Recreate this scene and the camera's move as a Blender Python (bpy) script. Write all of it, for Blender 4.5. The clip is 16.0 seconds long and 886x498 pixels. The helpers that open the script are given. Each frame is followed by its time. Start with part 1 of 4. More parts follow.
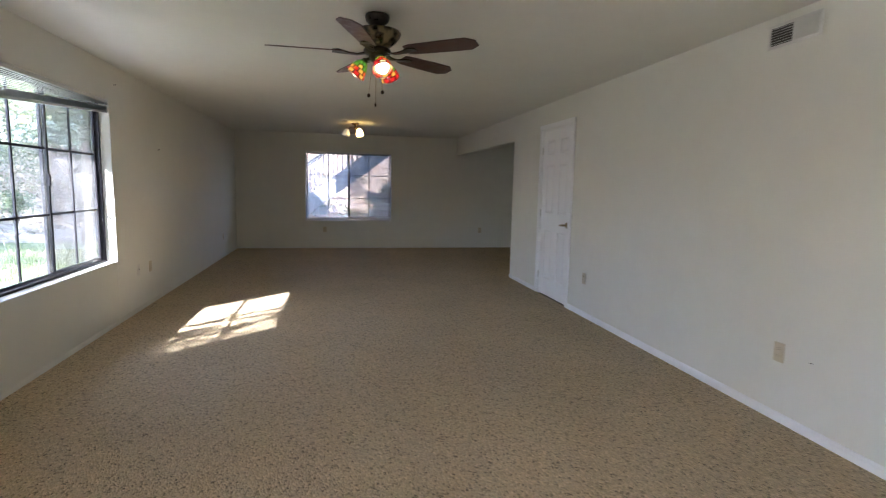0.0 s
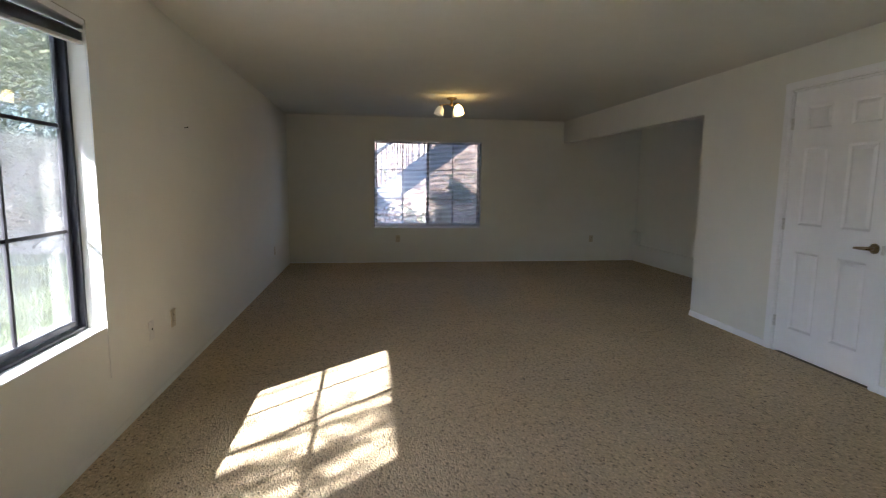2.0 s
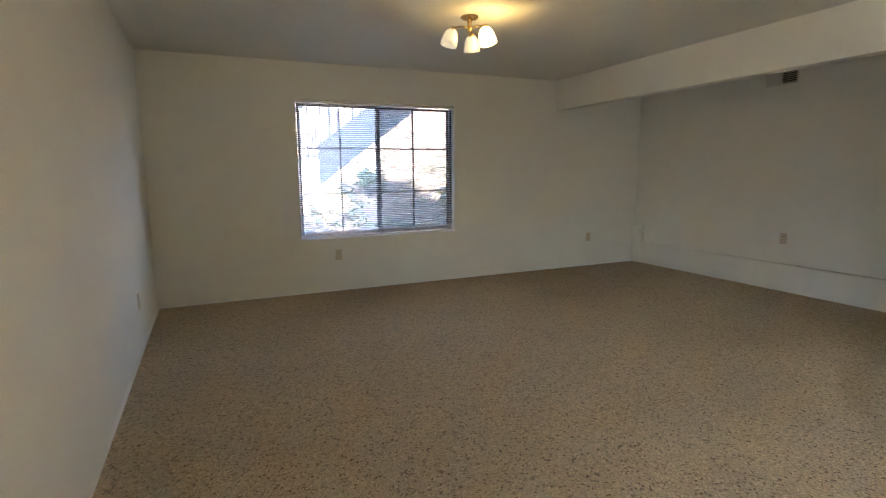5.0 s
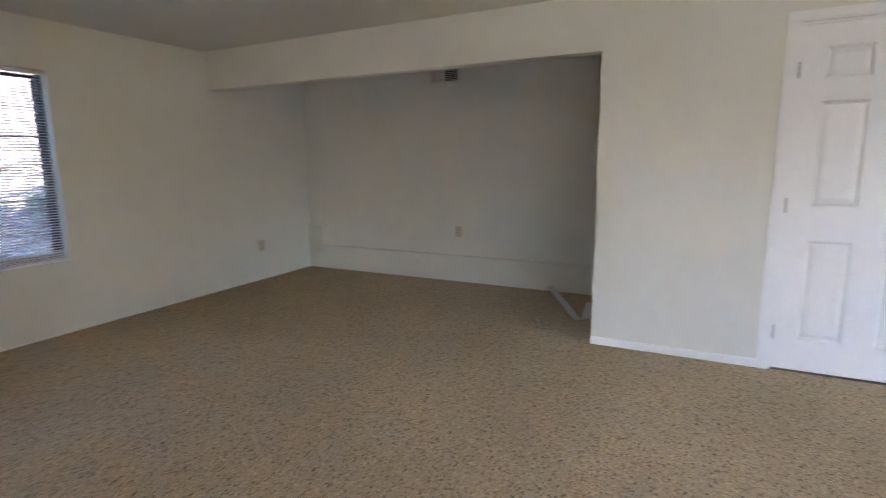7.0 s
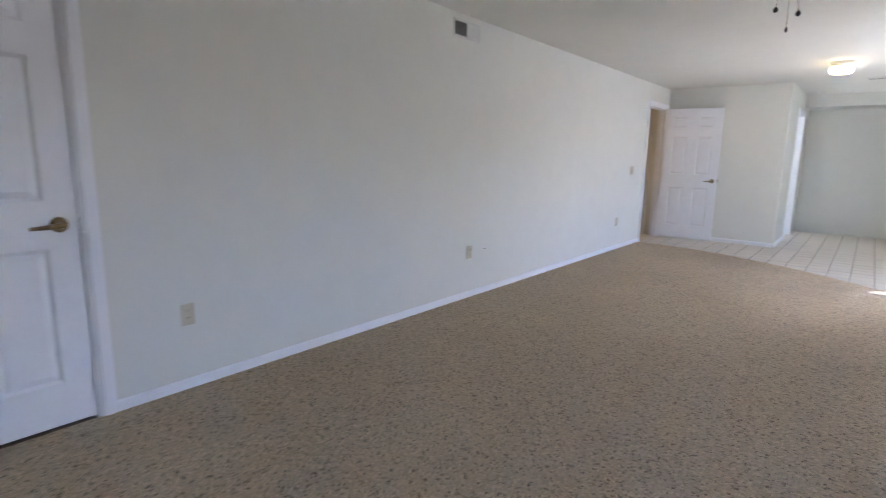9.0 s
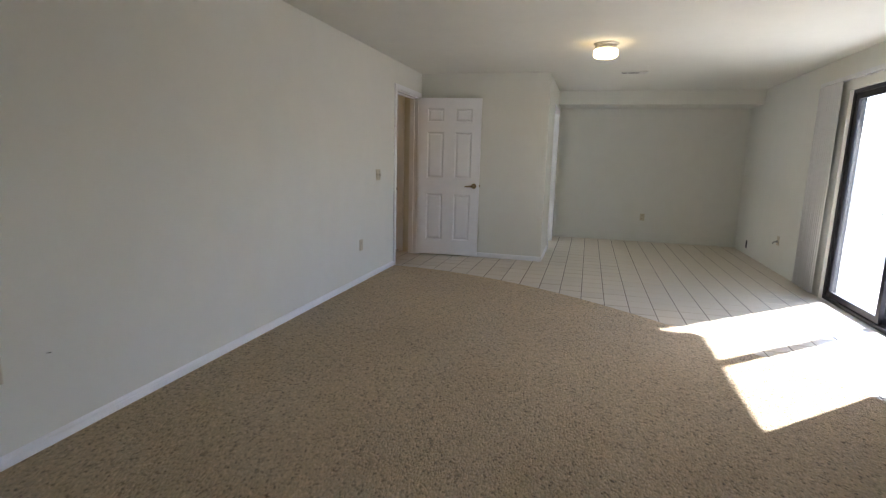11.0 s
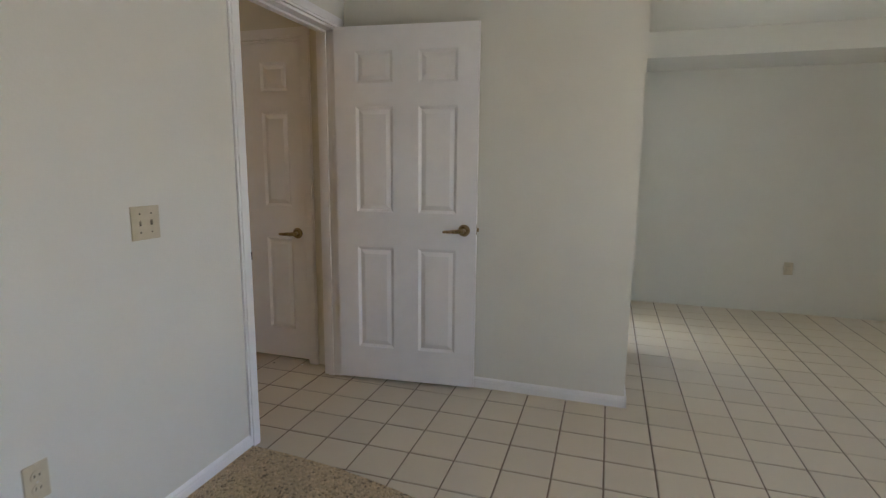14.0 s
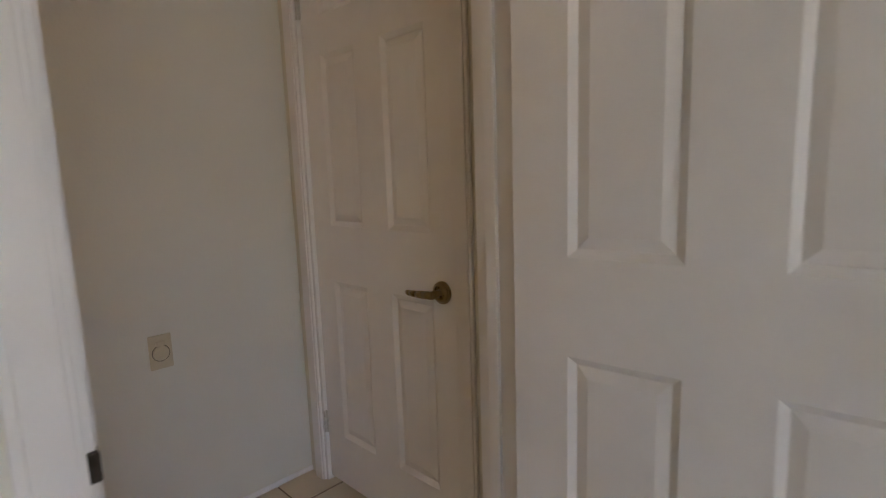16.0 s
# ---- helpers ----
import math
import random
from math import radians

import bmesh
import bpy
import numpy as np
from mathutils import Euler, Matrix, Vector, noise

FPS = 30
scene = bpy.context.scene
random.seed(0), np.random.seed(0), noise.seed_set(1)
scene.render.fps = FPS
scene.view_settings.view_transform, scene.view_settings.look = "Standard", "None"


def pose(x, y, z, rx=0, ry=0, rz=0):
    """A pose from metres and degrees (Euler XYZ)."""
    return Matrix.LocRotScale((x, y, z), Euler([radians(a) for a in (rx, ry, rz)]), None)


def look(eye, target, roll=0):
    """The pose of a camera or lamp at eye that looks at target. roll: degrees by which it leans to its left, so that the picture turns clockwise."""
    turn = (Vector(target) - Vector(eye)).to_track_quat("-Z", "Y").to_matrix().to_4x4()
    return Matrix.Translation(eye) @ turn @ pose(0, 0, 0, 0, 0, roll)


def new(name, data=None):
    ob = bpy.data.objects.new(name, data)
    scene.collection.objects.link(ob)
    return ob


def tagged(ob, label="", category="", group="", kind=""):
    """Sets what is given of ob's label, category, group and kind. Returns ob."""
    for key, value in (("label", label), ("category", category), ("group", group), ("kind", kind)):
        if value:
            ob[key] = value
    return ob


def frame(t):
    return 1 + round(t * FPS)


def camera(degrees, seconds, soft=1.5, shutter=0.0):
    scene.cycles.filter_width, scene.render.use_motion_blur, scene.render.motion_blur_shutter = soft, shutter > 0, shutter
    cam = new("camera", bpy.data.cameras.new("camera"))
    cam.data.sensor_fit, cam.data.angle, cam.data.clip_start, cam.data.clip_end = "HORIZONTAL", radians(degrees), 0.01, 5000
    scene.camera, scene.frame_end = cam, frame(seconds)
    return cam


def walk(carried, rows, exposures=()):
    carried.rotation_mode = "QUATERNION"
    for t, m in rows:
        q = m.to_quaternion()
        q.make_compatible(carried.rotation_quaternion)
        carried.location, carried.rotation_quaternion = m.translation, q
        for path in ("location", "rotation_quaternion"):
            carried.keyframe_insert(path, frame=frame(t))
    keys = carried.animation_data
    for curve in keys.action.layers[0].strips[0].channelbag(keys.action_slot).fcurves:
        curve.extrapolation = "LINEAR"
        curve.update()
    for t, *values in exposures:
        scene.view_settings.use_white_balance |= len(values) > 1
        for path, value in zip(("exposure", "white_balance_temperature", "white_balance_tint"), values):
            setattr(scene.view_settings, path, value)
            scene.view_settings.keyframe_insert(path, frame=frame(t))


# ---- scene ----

# camera and its walk: seconds, place, turn
cam = camera(81.0, 16.0, soft=1.15, shutter=0.25)
PATH = [
    (0.0, -2.535, 0.882, 1.338, 83.12, -1.17, -11.48),
    (0.5, -2.715, 1.503, 1.321, 82.99, -1.04, -9.20),
    (1.0, -2.887, 2.167, 1.325, 82.96, -0.93, -7.66),
    (1.5, -3.073, 2.814, 1.336, 82.79, -0.75, -7.87),
    (2.0, -3.232, 3.424, 1.316, 82.77, -0.69, -7.93),
    (2.5, -3.441, 4.015, 1.292, 82.78, -0.51, -8.24),
    (3.0, -3.614, 4.580, 1.248, 82.76, -0.30, -8.71),
    (3.2, -3.679, 4.796, 1.239, 82.68, -0.27, -9.22),
    (5.3, -4.018, 6.653, 1.288, 81.30, 0.54, -27.55),
    (5.5, -4.008, 6.761, 1.304, 81.17, 0.49, -29.88),
    (6.0, -3.973, 7.185, 1.324, 80.83, 0.56, -38.35),
    (6.5, -3.843, 7.429, 1.312, 80.69, 0.72, -49.72),
    (7.0, -3.655, 7.543, 1.326, 80.13, 0.65, -63.33),
    (7.5, -3.389, 7.581, 1.293, 80.36, 0.05, -84.81),
    (8.0, -3.161, 7.510, 1.266, 80.17, -0.42, -106.93),
    (8.5, -2.931, 7.327, 1.256, 80.00, -0.62, -124.76),
    (9.0, -2.678, 7.019, 1.250, 79.83, -1.05, -140.61),
    (9.5, -2.544, 6.496, 1.275, 79.77, -1.24, -150.34),
    (9.7, -2.535, 6.303, 1.293, 79.69, -1.27, -153.35),
    (11.8, -1.987, 3.674, 1.288, 80.29, -1.39, -165.99),
    (12.0, -1.964, 3.417, 1.264, 80.39, -1.24, -166.00),
    (12.5, -1.841, 2.756, 1.217, 80.61, -1.09, -166.31),
    (13.0, -1.733, 2.123, 1.250, 80.56, -0.96, -166.54),
    (13.5, -1.615, 1.474, 1.292, 80.55, -0.86, -165.49),
    (14.0, -1.517, 0.868, 1.302, 80.78, -0.56, -162.31),
    (14.5, -1.392, 0.290, 1.261, 81.17, -0.22, -156.35),
    (15.0, -1.170, -0.121, 1.292, 79.94, 1.77, -152.12),
    (15.5, -0.962, -0.573, 1.232, 80.87, 1.97, -143.15),
    (16.0, -0.668, -0.949, 1.204, 81.65, 1.93, -135.74),
]
walk(cam, [(t, pose(x, y, z, a, b, c)) for t, x, y, z, a, b, c in PATH],
     exposures=[(0.0, 3.60, 5450, 15), (1.5, 3.45, 5500, 14), (3.2, 3.52, 5700, 11), (5.5, 4.76, 5780, 12), (6.5, 4.78, 5500, 15), (7.5, 4.72, 5260, 18), (8.0, 4.36, 5080, 20), (9.0, 3.82, 4980, 19), (9.7, 3.47, 5150, 18), (12.0, 2.78, 5550, 13), (13.0, 2.97, 5550, 13.5), (14.0, 3.0, 5530, 13.5), (15.0, 2.9, 5620, 14), (16.0, 3.06, 5800, 16)])

# ---- light: afternoon sun from the south-west, clear sky ----
SUN_DIR = Vector((1.03, 0.93, -1.0)).normalized()
sun_el = math.asin(-SUN_DIR.z)
sun_az = math.atan2(-SUN_DIR.x, -SUN_DIR.y)
world = bpy.data.worlds.new("sky")
scene.world = world
world.use_nodes = True
wn = world.node_tree
sky = wn.nodes.new("ShaderNodeTexSky")
sky.sky_type = "NISHITA"
sky.sun_disc = False
sky.sun_elevation = sun_el
sky.sun_rotation = sun_az
wn.links.new(sky.outputs["Color"], wn.nodes["Background"].inputs["Color"])
wn.nodes["Background"].inputs["Strength"].default_value = 0.15
sun_data = bpy.data.lights.new("sun", "SUN")
sun_data.energy, sun_data.angle, sun_data.color = 3.9, radians(0.55), (1.0, 0.93, 0.82)
sun = new("sun", sun_data)
sun.matrix_world = look((-30, -30, 30), Vector((-30, -30, 30)) + SUN_DIR)
scene.view_settings.exposure = 0.0

# ---- materials ----


def nodes_of(name):
    m = bpy.data.materials.new(name)
    m.use_nodes = True
    t = m.node_tree
    return m, t, t.nodes["Principled BSDF"]


def surf(name, c1, c2, scale=8.0, rough=0.6, metal=0.0, bump=0.0, bscale=200.0, detail=4.0, spread=0.25, big=0.6, bigvar=0.08, rvar=0.1, random_obj=0.0, coat=0.0):
    """A surface of two tones mixed by fine noise, with large soft patches, uneven gloss and fine relief."""
    m, t, p = nodes_of(name)
    n, k = t.nodes, t.links
    tc = n.new("ShaderNodeNewGeometry")
    a = n.new("ShaderNodeTexNoise")
    a.inputs["Scale"].default_value, a.inputs["Detail"].default_value = scale, detail
    k.new(tc.outputs["Position"], a.inputs["Vector"])
    r = n.new("ShaderNodeMapRange")
    r.inputs["From Min"].default_value, r.inputs["From Max"].default_value = 0.5 - spread, 0.5 + spread
    k.new(a.outputs["Fac"], r.inputs["Value"])
    mix = n.new("ShaderNodeMix")
    mix.data_type = "RGBA"
    mix.inputs["A"].default_value, mix.inputs["B"].default_value = (*c1, 1), (*c2, 1)
    k.new(r.outputs["Result"], mix.inputs["Factor"])
    b = n.new("ShaderNodeTexNoise")
    b.inputs["Scale"].default_value, b.inputs["Detail"].default_value = big, 3
    k.new(tc.outputs["Position"], b.inputs["Vector"])
    v = n.new("ShaderNodeMapRange")
    v.inputs["From Min"].default_value, v.inputs["From Max"].default_value = 0.3, 0.7
    v.inputs["To Min"].default_value, v.inputs["To Max"].default_value = 1 - bigvar, 1 + bigvar
    k.new(b.outputs["Fac"], v.inputs["Value"])
    h = n.new("ShaderNodeHueSaturation")
    k.new(mix.outputs["Result"], h.inputs["Color"])
    if random_obj:
        oi = n.new("ShaderNodeObjectInfo")
        ro = n.new("ShaderNodeMapRange")
        ro.inputs["To Min"].default_value, ro.inputs["To Max"].default_value = 1 - random_obj, 1 + random_obj
        k.new(oi.outputs["Random"], ro.inputs["Value"])
        mu = n.new("ShaderNodeMath")
        mu.operation = "MULTIPLY"
        k.new(v.outputs["Result"], mu.inputs[0])
        k.new(ro.outputs["Result"], mu.inputs[1])
        k.new(mu.outputs["Value"], h.inputs["Value"])
    else:
        k.new(v.outputs["Result"], h.inputs["Value"])
    k.new(h.outputs["Color"], p.inputs["Base Color"])
    rr = n.new("ShaderNodeMapRange")
    rr.inputs["From Min"].default_value, rr.inputs["From Max"].default_value = 0.3, 0.7
    rr.inputs["To Min"].default_value, rr.inputs["To Max"].default_value = max(0.02, rough - rvar), min(1, rough + rvar)
    k.new(a.outputs["Fac"], rr.inputs["Value"])
    k.new(rr.outputs["Result"], p.inputs["Roughness"])
    p.inputs["Metallic"].default_value = metal
    p.inputs["Coat Weight"].default_value = coat
    if bump:
        c = n.new("ShaderNodeTexNoise")
        c.inputs["Scale"].default_value, c.inputs["Detail"].default_value = bscale, 3
        k.new(tc.outputs["Position"], c.inputs["Vector"])
        bp = n.new("ShaderNodeBump")
        bp.inputs["Strength"].default_value, bp.inputs["Distance"].default_value = 1.0, bump
        k.new(c.outputs["Fac"], bp.inputs["Height"])
        k.new(bp.outputs["Normal"], p.inputs["Normal"])
    return m


def carpet_mat():
    """Cut pile: twisted tufts a centimetre across, each its own beige, with sparse brown flecks and trodden patches."""
    m, t, p = nodes_of("cut pile carpet")
    n, k = t.nodes, t.links
    tc = n.new("ShaderNodeTexCoord")
    warp = n.new("ShaderNodeTexNoise")
    warp.inputs["Scale"].default_value, warp.inputs["Detail"].default_value = 70, 2
    k.new(tc.outputs["Object"], warp.inputs["Vector"])
    add = n.new("ShaderNodeMix")
    add.data_type, add.blend_type = "RGBA", "ADD"
    add.inputs["Factor"].default_value = 0.014
    k.new(tc.outputs["Object"], add.inputs["A"])
    k.new(warp.outputs["Color"], add.inputs["B"])
    vo = n.new("ShaderNodeTexVoronoi")
    vo.inputs["Scale"].default_value = 104
    k.new(add.outputs["Result"], vo.inputs["Vector"])
    sep = n.new("ShaderNodeSeparateColor")
    k.new(vo.outputs["Color"], sep.inputs["Color"])
    ramp = n.new("ShaderNodeValToRGB")
    e = ramp.color_ramp.elements
    e[0].position, e[0].color = 0.0, (0.17, 0.122, 0.065, 1)
    e[1].position, e[1].color = 1.0, (0.76, 0.59, 0.355, 1)
    for pos, col in ((0.06, (0.28, 0.205, 0.115, 1)), (0.13, (0.49, 0.372, 0.218, 1)), (0.55, (0.585, 0.445, 0.26, 1)), (0.85, (0.65, 0.497, 0.293, 1))):
        q = e.new(pos)
        q.color = col
    k.new(sep.outputs["Red"], ramp.inputs["Fac"])
    fib = n.new("ShaderNodeTexNoise")
    fib.inputs["Scale"].default_value, fib.inputs["Detail"].default_value = 330, 3
    k.new(tc.outputs["Object"], fib.inputs["Vector"])
    big = n.new("ShaderNodeTexNoise")
    big.inputs["Scale"].default_value, big.inputs["Detail"].default_value = 1.1, 4
    k.new(tc.outputs["Object"], big.inputs["Vector"])
    v = n.new("ShaderNodeMapRange")
    v.inputs["From Min"].default_value, v.inputs["From Max"].default_value = 0.3, 0.7
    v.inputs["To Min"].default_value, v.inputs["To Max"].default_value = 0.93, 1.07
    k.new(big.outputs["Fac"], v.inputs["Value"])
    fv = n.new("ShaderNodeMath")
    fv.operation = "MULTIPLY_ADD"
    fv.inputs[1].default_value = 0.5
    k.new(fib.outputs["Fac"], fv.inputs[0])
    fv.inputs[2].default_value = 0.73
    mu = n.new("ShaderNodeMath")
    mu.operation = "MULTIPLY"
    k.new(v.outputs["Result"], mu.inputs[0])
    k.new(fv.outputs["Value"], mu.inputs[1])
    h = n.new("ShaderNodeHueSaturation")
    k.new(ramp.outputs["Color"], h.inputs["Color"])
    k.new(mu.outputs["Value"], h.inputs["Value"])
    k.new(h.outputs["Color"], p.inputs["Base Color"])
    p.inputs["Roughness"].default_value = 0.95
    p.inputs["Sheen Weight"].default_value = 0.12
    inv = n.new("ShaderNodeMath")
    inv.operation = "MULTIPLY_ADD"
    inv.inputs[1].default_value = -1.3
    k.new(vo.outputs["Distance"], inv.inputs[0])
    k.new(sep.outputs["Green"], inv.inputs[2])
    bp = n.new("ShaderNodeBump")
    bp.inputs["Strength"].default_value, bp.inputs["Distance"].default_value = 0.8, 0.013
    k.new(inv.outputs["Value"], bp.inputs["Height"])
    k.new(bp.outputs["Normal"], p.inputs["Normal"])
    return m


def glass_mat():
    m, t, p = nodes_of("window glass")
    n, k = t.nodes, t.links
    tr, gl = n.new("ShaderNodeBsdfTransparent"), n.new("ShaderNodeBsdfGlossy")
    gl.inputs["Roughness"].default_value = 0.01
    tr.inputs["Color"].default_value = (0.985, 0.99, 0.99, 1)
    lw = n.new("ShaderNodeLayerWeight")
    pw, sc = n.new("ShaderNodeMath"), n.new("ShaderNodeMath")
    pw.operation, sc.operation = "POWER", "MULTIPLY_ADD"
    pw.inputs[1].default_value = 4.0
    sc.inputs[1].default_value, sc.inputs[2].default_value = 0.45, 0.035
    k.new(lw.outputs["Facing"], pw.inputs[0])
    k.new(pw.outputs["Value"], sc.inputs[0])
    mx = n.new("ShaderNodeMixShader")
    k.new(sc.outputs["Value"], mx.inputs["Fac"])
    k.new(tr.outputs["BSDF"], mx.inputs[1])
    k.new(gl.outputs["BSDF"], mx.inputs[2])
    # a thin translucent film, as of sunlit dust, added to haze the view
    du, md = n.new("ShaderNodeBsdfTranslucent"), n.new("ShaderNodeMixShader")
    dn = n.new("ShaderNodeTexNoise")
    dn.inputs["Scale"].default_value, dn.inputs["Detail"].default_value = 6, 5
    gp = n.new("ShaderNodeNewGeometry")
    k.new(gp.outputs["Position"], dn.inputs["Vector"])
    dm = n.new("ShaderNodeMath")
    dm.operation = "MULTIPLY"
    dm.inputs[1].default_value = 0.05
    k.new(dn.outputs["Fac"], dm.inputs[0])
    k.new(dm.outputs["Value"], md.inputs["Fac"])
    k.new(mx.outputs["Shader"], md.inputs[1])
    k.new(du.outputs["BSDF"], md.inputs[2])
    k.new(md.outputs["Shader"], n["Material Output"].inputs["Surface"])
    return m


def screen_mat():
    """Insect screen: a fine mesh that lets most of the light through."""
    m, t, p = nodes_of("insect screen")
    n, k = t.nodes, t.links
    tr, df = n.new("ShaderNodeBsdfTransparent"), n.new("ShaderNodeBsdfDiffuse")
    df.inputs["Color"].default_value = (0.22, 0.22, 0.235, 1)
    mx = n.new("ShaderNodeMixShader")
    mx.inputs["Fac"].default_value = 0.45
    k.new(tr.outputs["BSDF"], mx.inputs[1])
    k.new(df.outputs["BSDF"], mx.inputs[2])
    k.new(mx.outputs["Shader"], n["Material Output"].inputs["Surface"])
    return m


def glow(name, col, strength, base=(0.9, 0.88, 0.82)):
    m, t, p = nodes_of(name)
    p.inputs["Base Color"].default_value = (*base, 1)
    p.inputs["Roughness"].default_value = 0.35
    p.inputs["Emission Color"].default_value = (*col, 1)
    p.inputs["Emission Strength"].default_value = strength
    return m


def stained_mat():
    """Lit stained glass: rows of pieces round the shade, green and amber at the neck, red and orange below, between dark lead lines."""
    m, t, p = nodes_of("stained glass")
    n, k = t.nodes, t.links

    def calc(op, a, b=None):
        q = n.new("ShaderNodeMath")
        q.operation = op
        for i, x in enumerate((a, b)):
            if x is None:
                continue
            if isinstance(x, (int, float)):
                q.inputs[i].default_value = x
            else:
                k.new(x, q.inputs[i])
        return q.outputs["Value"]

    tc = n.new("ShaderNodeTexCoord")
    xyz = n.new("ShaderNodeSeparateXYZ")
    k.new(tc.outputs["Object"], xyz.inputs["Vector"])
    row = calc("MULTIPLY", xyz.outputs["Z"], -42.0)
    rowi = calc("FLOOR", row)
    turn = calc("MULTIPLY", calc("ARCTAN2", xyz.outputs["Y"], xyz.outputs["X"]), 9 / (2 * math.pi))
    turn = calc("ADD", turn, calc("MULTIPLY", calc("MODULO", rowi, 2.0), 0.5))
    cell = n.new("ShaderNodeCombineXYZ")
    k.new(calc("FLOOR", turn), cell.inputs["X"])
    k.new(rowi, cell.inputs["Y"])
    wn_ = n.new("ShaderNodeTexWhiteNoise")
    wn_.noise_dimensions = "3D"
    k.new(cell.outputs["Vector"], wn_.inputs["Vector"])
    low, top_ = n.new("ShaderNodeValToRGB"), n.new("ShaderNodeValToRGB")
    for rp_, cols in ((low, ((0.0, (0.75, 0.015, 0.01, 1)), (0.5, (0.9, 0.12, 0.015, 1)), (0.72, (0.95, 0.4, 0.04, 1)), (0.9, (0.95, 0.75, 0.3, 1)))),
                      (top_, ((0.0, (0.1, 0.3, 0.02, 1)), (0.45, (0.3, 0.42, 0.03, 1)), (0.7, (0.9, 0.5, 0.05, 1)), (0.9, (0.8, 0.1, 0.02, 1))))):
        rp_.color_ramp.interpolation = "CONSTANT"
        e = rp_.color_ramp.elements
        e[0].position, e[0].color = cols[0]
        e[1].position, e[1].color = cols[1]
        for pos, col in cols[2:]:
            e.new(pos).color = col
        k.new(wn_.outputs["Value"], rp_.inputs["Fac"])
    mix = n.new("ShaderNodeMix")
    mix.data_type = "RGBA"
    k.new(calc("LESS_THAN", rowi, 1.5), mix.inputs["Factor"])
    k.new(low.outputs["Color"], mix.inputs["A"])
    k.new(top_.outputs["Color"], mix.inputs["B"])
    edge_u = calc("ABSOLUTE", calc("SUBTRACT", calc("FRACT", turn), 0.5))
    edge_v = calc("ABSOLUTE", calc("SUBTRACT", calc("FRACT", row), 0.5))
    glass = calc("LESS_THAN", calc("MAXIMUM", edge_u, edge_v), 0.39)
    k.new(mix.outputs["Result"], p.inputs["Emission Color"])
    k.new(calc("MULTIPLY", glass, 0.11), p.inputs["Emission Strength"])
    p.inputs["Base Color"].default_value = (0.05, 0.03, 0.02, 1)
    p.inputs["Roughness"].default_value = 0.25
    return m


def leaf_mat(name, c1, c2):
    m, t, p = nodes_of(name)
    n, k = t.nodes, t.links
    g = n.new("ShaderNodeNewGeometry")
    mix = n.new("ShaderNodeMix")
    mix.data_type = "RGBA"
    mix.inputs["A"].default_value, mix.inputs["B"].default_value = (*c1, 1), (*c2, 1)
    k.new(g.outputs["Random Per Island"], mix.inputs["Factor"])
    k.new(mix.outputs["Result"], p.inputs["Base Color"])
    p.inputs["Roughness"].default_value = 0.55
    return m


M_WALL = surf("warm white wall paint", (0.74, 0.732, 0.662), (0.77, 0.762, 0.692), 5, 0.75, bump=0.0006, bscale=110, bigvar=0.02)
M_CEIL = surf("white ceiling paint", (0.71, 0.7, 0.63), (0.74, 0.73, 0.66), 7, 0.85, bump=0.002, bscale=90, bigvar=0.03)
M_TRIM = surf("white gloss trim paint", (0.84, 0.84, 0.845), (0.875, 0.875, 0.88), 12, 0.4, bump=0.0003, bscale=150, bigvar=0.03)
M_DOOR = surf("white door paint", (0.85, 0.85, 0.86), (0.88, 0.88, 0.89), 14, 0.42, bump=0.0004, bscale=260, bigvar=0.03)
M_CARPET = carpet_mat()
M_TILE = surf("cream ceramic tile", (0.64, 0.565, 0.44), (0.66, 0.585, 0.46), 7, 0.32, bump=0.00015, bscale=25, bigvar=0.02, random_obj=0.04, rvar=0.04, coat=0.1)
M_GROUT = surf("brown grout", (0.17, 0.13, 0.095), (0.24, 0.19, 0.14), 30, 0.9, bump=0.001, bscale=300)
M_BRONZE = surf("dark bronze aluminium", (0.025, 0.024, 0.03), (0.04, 0.038, 0.045), 20, 0.4, metal=0.5, bigvar=0.1)
M_GLASS = glass_mat()
M_SCREEN = screen_mat()
M_IVORY = surf("ivory plastic", (0.56, 0.5, 0.35), (0.62, 0.55, 0.4), 40, 0.4, bigvar=0.04)
M_SLOT = surf("dark slot", (0.02, 0.018, 0.015), (0.04, 0.035, 0.03), 40, 0.6)
M_BRASS = surf("antique brass", (0.24, 0.17, 0.08), (0.36, 0.27, 0.14), 40, 0.33, metal=0.9, bigvar=0.15)
M_STEEL = surf("bright hinge metal", (0.62, 0.61, 0.58), (0.72, 0.71, 0.68), 40, 0.4, metal=0.7)
M_DARKMETAL = surf("dark bronze fan metal", (0.02, 0.017, 0.014), (0.05, 0.04, 0.03), 30, 0.35, metal=0.7)
M_HOUSING = surf("mottled bronze fan housing", (0.016, 0.014, 0.009), (0.13, 0.1, 0.05), 28, 0.35, metal=0.4, spread=0.08, detail=1)
M_BLADE = surf("dark walnut fan blade", (0.045, 0.018, 0.013), (0.085, 0.035, 0.025), 25, 0.4, bump=0.0003, bscale=80)
M_STAINED = stained_mat()
M_LITGLASS = glow("lit frosted glass", (1.0, 0.68, 0.27), 1.4)
M_BELLGLASS = glow("lit bell glass", (1.0, 0.62, 0.18), 1.7)
# unlit shades: slight emission stands in for light from the lit neighbour
M_WARMGLASS = glow("unlit frosted glass with faint added glow", (1.0, 0.8, 0.48), 0.022, (0.66, 0.62, 0.53))
M_BLIND = surf("white blind slat", (0.72, 0.72, 0.71), (0.78, 0.78, 0.77), 15, 0.45, bigvar=0.03)
